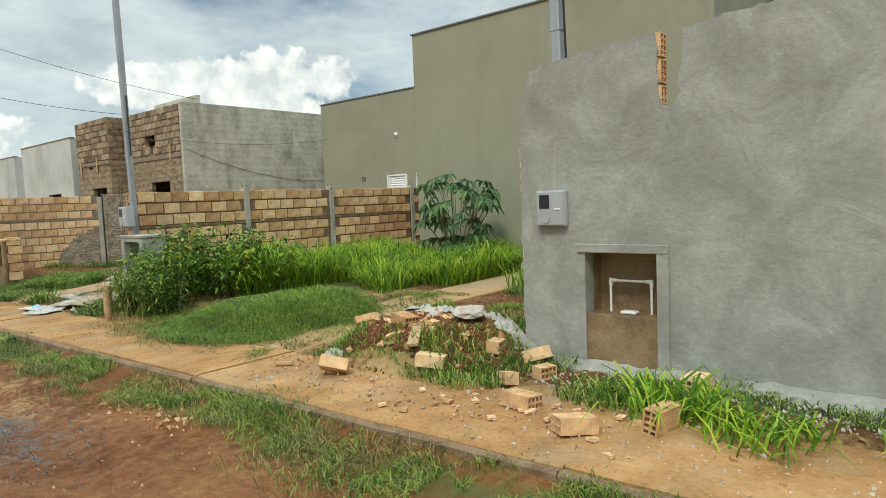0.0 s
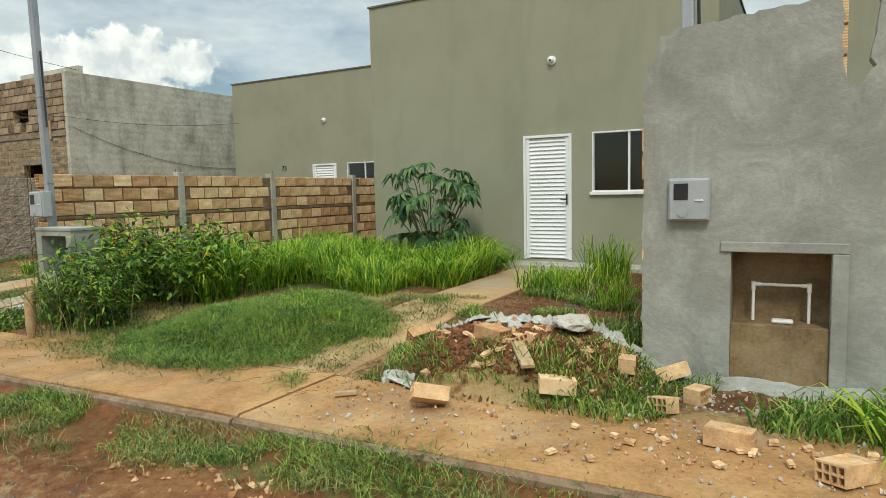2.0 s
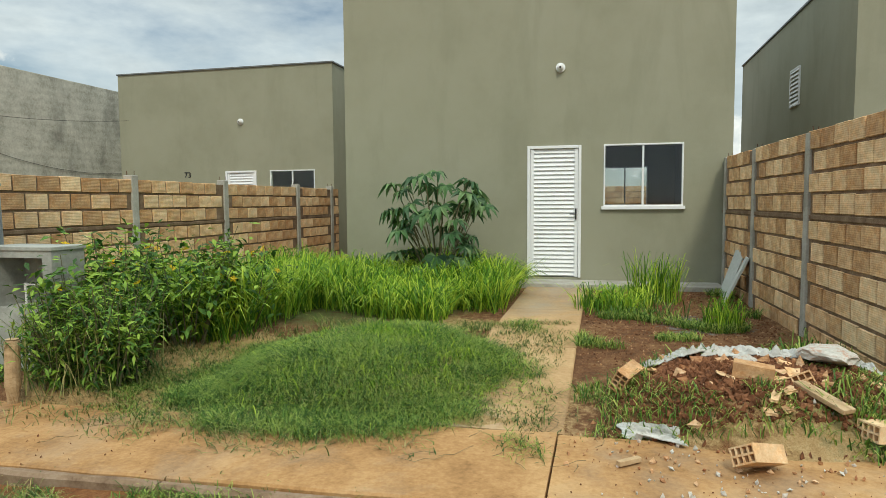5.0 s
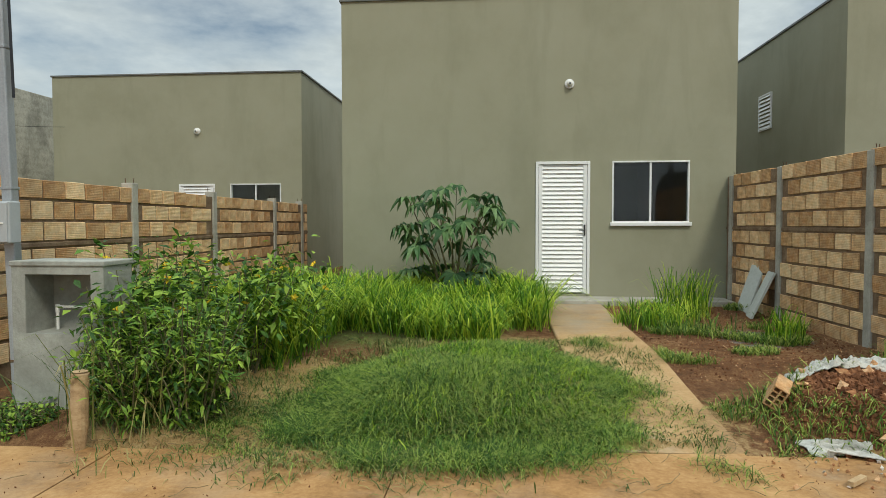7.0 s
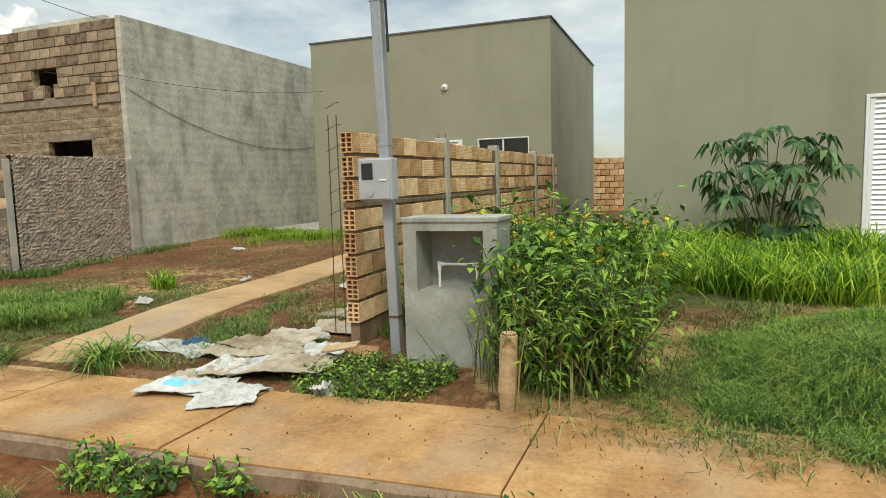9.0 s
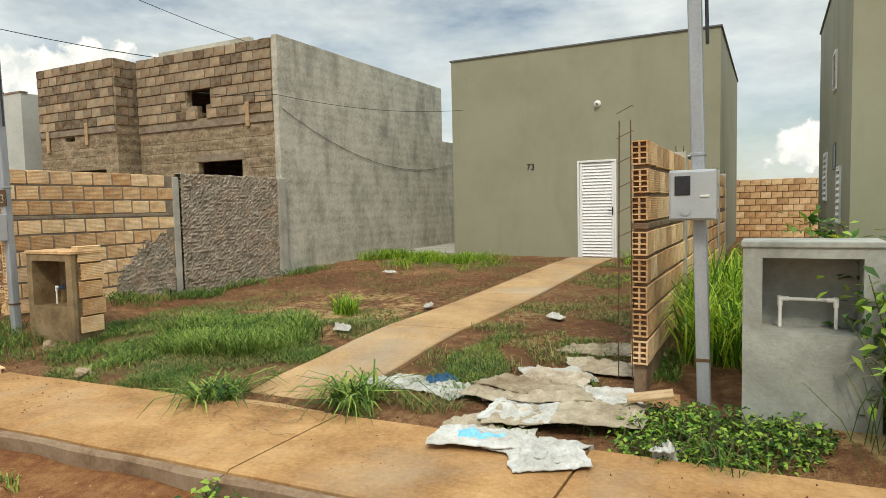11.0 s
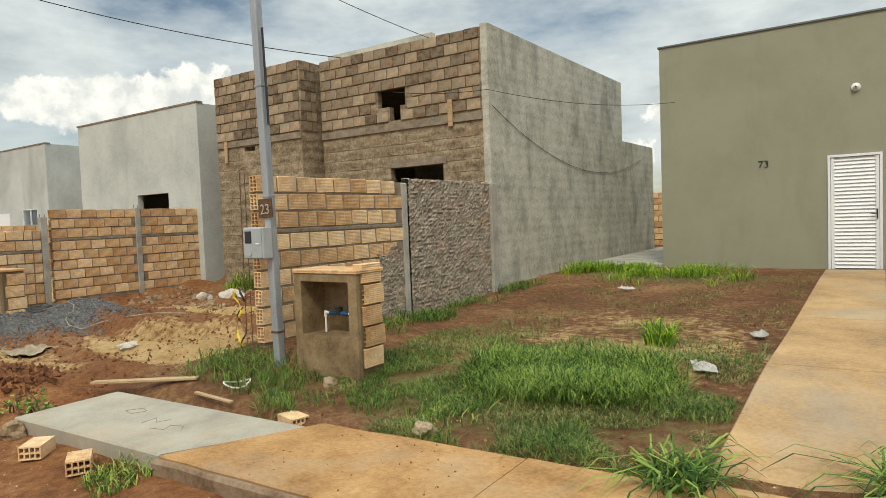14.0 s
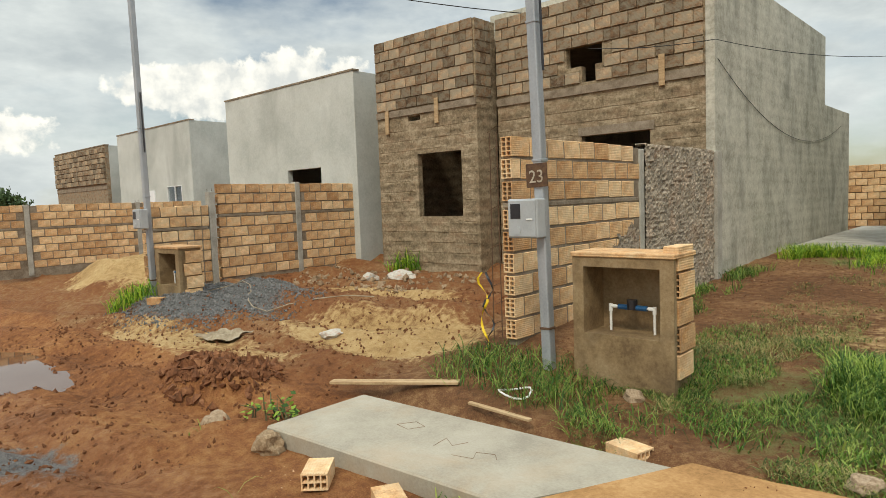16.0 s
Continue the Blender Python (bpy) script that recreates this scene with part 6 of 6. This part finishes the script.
def sack(x, y, w, d, rz, material, label, seed, dz=0.0, crumple=0.07, name="paper_sack", prints=False):
    """A crumpled empty sack: two wrinkled layers closed round the rim."""
    r = random.Random(seed)
    n = 24
    tilt, skew = r.uniform(0.01, 0.06), r.uniform(-0.35, 0.35)
    if x > -5.2:
        y -= 0.15
    bm = bmesh.new()
    layers = []
    m = pose(x, y, 0, 0, 0, rz)
    for side in (0, 1):
        rows = []
        for j in range(n + 1):
            row = []
            for i in range(n + 1):
                u, v = i / n - 0.5, j / n - 0.5
                jag = 1 + 0.14 * noise.noise(Vector((u * 2.4, v * 2.4, seed))) + 0.05 * noise.noise(Vector((u * 9, v * 9, seed)))
                p = m @ Vector(((u + skew * v) * w * jag, (v - 0.6 * skew * u) * d * jag, 0))
                rim = 1 - max(abs(u), abs(v)) * 2
                f = abs(noise.noise(Vector((u * 5.5, v * 4.5, seed * 1.7)))) * crumple + abs(noise.noise(Vector((u * 11, v * 9, seed * 2.3)))) * crumple * 0.4
                f = f * min(1.0, 0.25 + 2.2 * rim) + max(0.0, tilt * (u * math.cos(seed) + v * math.sin(seed)))
                base = surface_z(p.x, p.y) + 0.012 + dz
                row.append(bm.verts.new((p.x, p.y, base + f + (0.006 + 0.008 * min(1, rim * 3)) * side)))
            rows.append(row)
        layers.append(rows)
        for j in range(n):
            for i in range(n):
                q = (rows[j][i], rows[j][i + 1], rows[j + 1][i + 1], rows[j + 1][i])
                bm.faces.new(q if side else q[::-1])
    a, b = layers
    ring = [(0, i) for i in range(n)] + [(j, n) for j in range(n)] + [(n, n - i) for i in range(n)] + [(n - j, 0) for j in range(n)]
    for (p, q), (s, t) in zip(ring, ring[1:] + ring[:1]):
        bm.faces.new((a[p][q], a[s][t], b[s][t], b[p][q]))
    ob = part(name, bm, material)
    if prints:
        ob.data.materials.append(SACK_PRINT)
        c = m @ Vector((0, 0, 0))
        for pl in ob.data.polygons:
            cc = m.inverted() @ Vector((pl.center.x, pl.center.y, 0))
            if abs(cc.x) < w * 0.24 and abs(cc.y + 0.05) < d * 0.12:
                pl.material_index = 1
    return tagged(ob, label, "sack", "empty sacks")


SACKS = [(-11.58, 4.02, 0.62, 0.42, 15, 1, 0.02, True), (-11.22, 4.02, 0.55, 0.4, -12, 1, 0.0, False), (-11.1, 3.85, 0.45, 0.3, 30, 1, 0.0, False), (-11.75, 4.25, 0.4, 0.3, 50, 0, 0.0, False),
         (-12.62, 4.95, 0.5, 0.3, 10, 1, 0, False), (-12.25, 4.9, 0.42, 0.3, -25, 1, 0, False), (-12.9, 4.9, 0.3, 0.2, 40, 1, 0, False), (-11.05, 5.0, 0.5, 0.4, 8, 1, 0.05, False),
         (-11.15, 6.25, 0.6, 0.3, 5, 0, 0, False), (-11.5, 6.2, 0.45, 0.22, -8, 0, 0, False), (-11.2, 5.72, 0.6, 0.28, -4, 0, 0.02, False), (-11.55, 5.5, 0.6, 0.26, 4, 1, 0, False)]
sk = random.Random(61)
for k in range(15):
    SACKS.append((-11.85 + 0.98 * sk.random(), 4.4 + 0.85 * sk.random(), sk.uniform(0.38, 0.62), sk.uniform(0.26, 0.42), sk.uniform(-30, 30), 0 if k % 5 else 1, 0.01 + 0.007 * k, False))
for i, (x, y, w, d, rz, k, dz, pr) in enumerate(SACKS):
    sack(x, y, w, d, rz, SACK_WHITE if k else SACK_TAN, ("crumpled white woven cement sack" if k else "crumpled tan paper cement sack") + (" with blue print" if pr else "") + " on the ground", 80 + i, dz * 0.7, 0.06, "cement_sack", pr)
for i, (x, y, w, d, rz) in enumerate([(-4.2, 5.3, 0.35, 0.2, 30), (-3.95, 5.4, 0.4, 0.25, 50), (-3.7, 5.4, 0.4, 0.26, 12), (-3.4, 5.5, 0.42, 0.3, -25), (-3.15, 5.42, 0.35, 0.28, 20), (-2.95, 5.5, 0.4, 0.25, -40), (-2.8, 5.3, 0.3, 0.2, -60), (-4.3, 4.45, 0.4, 0.12, -25)]):
    sack(x, y, w, d, rz, SACK_WHITE, "torn white plastic sack caught in the rubble", 110 + i, 0.0, 0.09 if d > 0.15 else 0.03, "plastic_sack")
sack(-12.4, 5.05, 0.25, 0.18, 30, BLUE, "crumpled dark blue plastic bag", 130, 0.01, 0.09, "plastic_bag")
sack(-22.9, 4.55, 0.55, 0.4, 20, SACK_TAN, "crumpled pale sack on the mud", 131, 0.01, 0.12, "cement_sack")
for i, (x, y) in enumerate([(-14.3, 6.3), (-16.5, 10.9), (-10.5, 4.2), (-14.1, 8.0), (-12.2, 7.6)]):
    sack(x, y, 0.2, 0.13, i * 40, SACK_WHITE, "small white litter scrap in the grass", 140 + i, 0.02, 0.06, "litter")


def board(name, x, y, z, l, w, t, rx, ry, rz, material, label, category="board"):
    ob = part(name, cube(-l / 2, l / 2, -w / 2, w / 2, -t / 2, t / 2, bevel=0.004), material)
    ob.matrix_basis = pose(x, y, z, rx, ry, rz)
    return tagged(ob, label, category)


board("leaning_slab", -2.88, 9.6, 0.78, 0.75, 0.3, 0.03, 0, -70, 12, PALECEM, "thin grey board leaning on the block wall")
board("leaning_slab", -2.92, 9.15, 0.75, 0.72, 0.3, 0.03, 0, -66, -8, PALECEM, "thin grey board leaning on the block wall")
board("plank", -19.22, 4.06, 0.22, 1.15, 0.09, 0.025, 0, -2, 27, WOOD, "raw timber plank lying on the earth", "plank")
board("plank", -3.28, 4.42, ground(-3.28, 4.42) + 0.03, 0.36, 0.10, 0.03, 0, 14, -55, WOOD, "short weathered timber offcut in the rubble", "plank")
board("plank", -18.1, 4.05, 0.19, 0.6, 0.04, 0.02, 0, 0, -5, WOOD, "thin timber lath beside the slab", "plank")
board("plank", -4.45, 3.83, pave_top(-4.45) + 0.02, 0.16, 0.035, 0.03, 0, 0, 40, WOOD, "small wood scrap on the pavement", "plank")
board("plank", -10.68, 4.75, 0.42, 0.3, 0.12, 0.02, 8, -10, 10, WOOD, "small timber offcut lying in the weeds", "plank")
st = bmesh.new()
tube(st, [(0, 0, -0.1), (0, 0, 0.2), (0.004, 0, 0.56), (0.004, 0, 0.575)], [0.058, 0.058, 0.055, 0.048], 16)
st = part("stake", st, WOOD)
st.matrix_basis = pose(-9.15, 4.14, pave_top(-9.15) - 0.06, 0, 2, 0)
tagged(st, "short pale round timber stake in the weeds", "stake")
ring = bmesh.new()
tube(ring, [(0.13 * math.cos(a * 0.5236), 0.13 * math.sin(a * 0.5236), 0.05 + 0.02 * math.sin(a)) for a in range(13)], 0.008, 6, False)
ring = part("hose_ring", ring, PVC)
ring.matrix_basis = pose(-18.2, 4.4, ground(-18.2, 4.4), 0, 0, 0)
tagged(ring, "loop of pale plastic strap on the earth", "strap")
hose = bmesh.new()
tube(hose, [(-26.0 + 0.28 * i, 5.5 + 0.5 * math.sin(i * 0.55) + 0.06 * i, ground(-26.0 + 0.28 * i, 5.5 + 0.5 * math.sin(i * 0.55) + 0.06 * i) + 0.03) for i in range(14)], 0.009, 6)
tagged(part("hose", hose, SACK_TAN), "pale hose lying over the gravel heap", "hose")
# bare reinforcing bars at the ends of the block walls
for x, y, z0, z1 in ((-10.93, 5.2, 0.4, 2.3), (-18.94, 5.17, 0.4, 2.35)):
    bm = bmesh.new()
    for dx in (-0.05, 0.05):
        tube(bm, [(x + dx, y, z0), (x + dx * 0.8, y + 0.01, z1)], 0.005, 5)
    for k in range(11):
        z = z0 + 0.15 + k * 0.18
        tube(bm, [(x - 0.055, y - 0.01, z), (x + 0.055, y - 0.01, z + 0.05), (x + 0.055, y + 0.05, z + 0.05)], 0.003, 5)
    tagged(part("rebar_cage", bm, RUST), "thin rusty reinforcing cage at the wall end", "rebar")
# puddle in the street
WATER = begin("muddy_water")[0]
wb = WATER.node_tree.nodes["Principled BSDF"]
wb.inputs["Base Color"].default_value, wb.inputs["Roughness"].default_value = (0.12, 0.055, 0.03, 1), 0.03
bm = bmesh.new()
pts = [bm.verts.new((-24.0 + 1.5 * (1 + 0.2 * noise.noise(Vector((math.cos(a) * 2, math.sin(a) * 2, 5)))) * math.cos(a), 2.45 + 0.5 * (1 + 0.3 * noise.noise(Vector((math.cos(a) * 2, math.sin(a) * 2, 1)))) * math.sin(a), -0.06)) for a in [k * 0.157 for k in range(40)]]
bm.faces.new(pts)
tagged(part("puddle", bm, WATER), "shallow muddy puddle on the earth street", "puddle", kind="structure")

# runners of dead grass and grit on the pavement
DEADROOT = surface("dead_runner", [(0.12, 0.085, 0.04), (0.22, 0.16, 0.08), (0.32, 0.25, 0.13)], 20, 90, 0.9, 0.0)
rr = random.Random(90)
run = bmesh.new()
for _ in range(110):
    x, y = rr.choice((rr.uniform(-9.2, -4.6), rr.uniform(-9.2, -4.6), rr.uniform(-14.2, -12.6))), 0
    y = kerb(x) + rr.uniform(0.45, 1.5)
    a = rr.uniform(0, 6.28)
    pts = []
    for k in range(rr.randint(3, 6)):
        pts.append((x, y, surface_z(x, y) + 0.012 + 0.02 * rr.random()))
        a += rr.uniform(-0.7, 0.7)
        x, y = x + 0.06 * math.cos(a), y + 0.06 * math.sin(a)
    tube(run, pts, 0.002, 4, False)
tagged(part("dead_runners", run, DEADROOT), "dry brown grass runners on the pavement", "grass", kind="stuff")
pebbles("pavement_grit", 1400, 91, -16.5, 2.5, 3.0, 4.6, 0.009, CLOD, "brown grit scattered on the pavement")
pebbles("yard_grit", 5000, 92, -18.5, -10.9, 4.2, 13.5, 0.016, CLOD, "crumbled red earth on the bare lot")
pebbles("yard_stones", 900, 93, -18.5, -10.9, 4.2, 13.5, 0.014, CHIP, "pale stones on the bare lot")
pebbles("yard_grit", 2600, 94, -4.8, -2.8, 5.8, 10.1, 0.016, CLOD, "crumbled earth beside the path")

blades("grass_thin", scatter(16000, 15, lambda x, y: smooth((7.8 - y) / 2.0), -17.7, -13.9, 4.0, 8.0, 1.7, 0.1), 0.085, 0.006, 1.5, LOTGRASS, "green creeping weeds on the bare lot", 15)
blades("grass_thin", scatter(5000, 16, lambda x, y: 0.9, -12.9, -10.6, 4.1, 6.6, 1.9, 0.12), 0.10, 0.0065, 1.4, LOTGRASS, "green weeds round the old sacks", 16)

pebbles("mortar_crumbs", 900, 95, -2.7, 2.5, 4.55, 5.05, 0.026, LUMP, "pale mortar crumbs along the wall foot")
pebbles("mortar_crumbs", 500, 96, -4.6, 1.5, 3.3, 4.4, 0.02, LUMP, "pale crumbs scattered on the pavement")
pebbles("lot_rubble", 260, 97, -26.5, -22.5, 7.6, 9.6, 0.08, STONE, "broken stones before the block house")
pebbles("leaf_litter", 1500, 98, -4.8, -2.6, 5.8, 10.0, 0.012, CHIP, "pale bits on the earth beside the path")

# broad-leaved weeds at the kerb
rk = random.Random(99)
for cx, cy, n in ((-11.15, 2.86, 26), (-10.75, 2.82, 22), (-10.35, 2.9, 14), (-9.0, 2.92, 9), (-12.6, 2.85, 8), (-19.6, 3.1, 10)):
    sp, stm = [], []
    for _ in range(n):
        a, d = rk.uniform(0, 6.28), 0.22 * rk.random() ** 0.6
        bx, by = cx + d * math.cos(a), cy + 0.6 * d * math.sin(a)
        h = rk.uniform(0.08, 0.24)
        z0 = ground(bx, by) - 0.01
        stm.append(((bx, by, z0), (bx + rk.gauss(0, 0.04), by + rk.gauss(0, 0.03), z0 + h)))
        for _k in range(9):
            sp.append((bx + rk.gauss(0, 0.045), by + rk.gauss(0, 0.04), z0 + h * rk.uniform(0.3, 1.05)))
    leafy("weed", "low broad-leaved green weed at the kerb", sp, 0.06, 0.33, BUSHLEAF, rk.randint(1, 999), "weeds", stm)

# low broad-leaved weeds round the pole and niche
rk = random.Random(55)
sp, stm = [], []
for _ in range(260):
    a, d = rk.uniform(0, 6.28), rk.random() ** 0.55
    bx, by = -10.28 + 0.62 * d * math.cos(a), 4.52 + 0.42 * d * math.sin(a)
    h = rk.uniform(0.06, 0.2) * (1.15 - 0.5 * d)
    z0 = ground(bx, by) - 0.01
    stm.append(((bx, by, z0), (bx + rk.gauss(0, 0.03), by + rk.gauss(0, 0.03), z0 + h)))
    for _k in range(14):
        sp.append((bx + rk.gauss(0, 0.035), by + rk.gauss(0, 0.035), z0 + h * rk.uniform(0.2, 1.1)))
leafy("weed", "low spreading broad-leaved weed round the pole foot", sp, 0.042, 0.3, BUSHLEAF, 56, "weeds", stm)


# warning tape hanging from the bare wall end
def warning_tape():
    th = thing("warning_tape", "torn yellow warning tape tangled on the wall end", "tape")
    r = random.Random(66)
    for x in (-19.08, -19.02):
        bm = bmesh.new()
        prev = None
        for k in range(15):
            z = 1.05 - 0.055 * k
            c = Vector((x + 0.05 * math.sin(k * 0.9 + x * 40), 5.14 - 0.02 * math.sin(k * 1.3), z))
            w = Vector((0.012 * math.cos(k * 0.7), 0.012 * math.sin(k * 0.7), 0.004))
            row = (bm.verts.new(c - w), bm.verts.new(c + w))
            if prev:
                bm.faces.new((prev[0], prev[1], row[1], row[0]))
            prev = row
        part("strip", bm, YELLOW if x != -19.02 else DARK, th)


warning_tape()

blades("grass_dry", scatter(1600, 17, lambda x, y: 0.8, -9.0, -7.9, 4.2, 6.4, 2.2, 0.0), 0.06, 0.007, 1.8, DRYGRASS, "dry creeping grass on pale sand", 17)
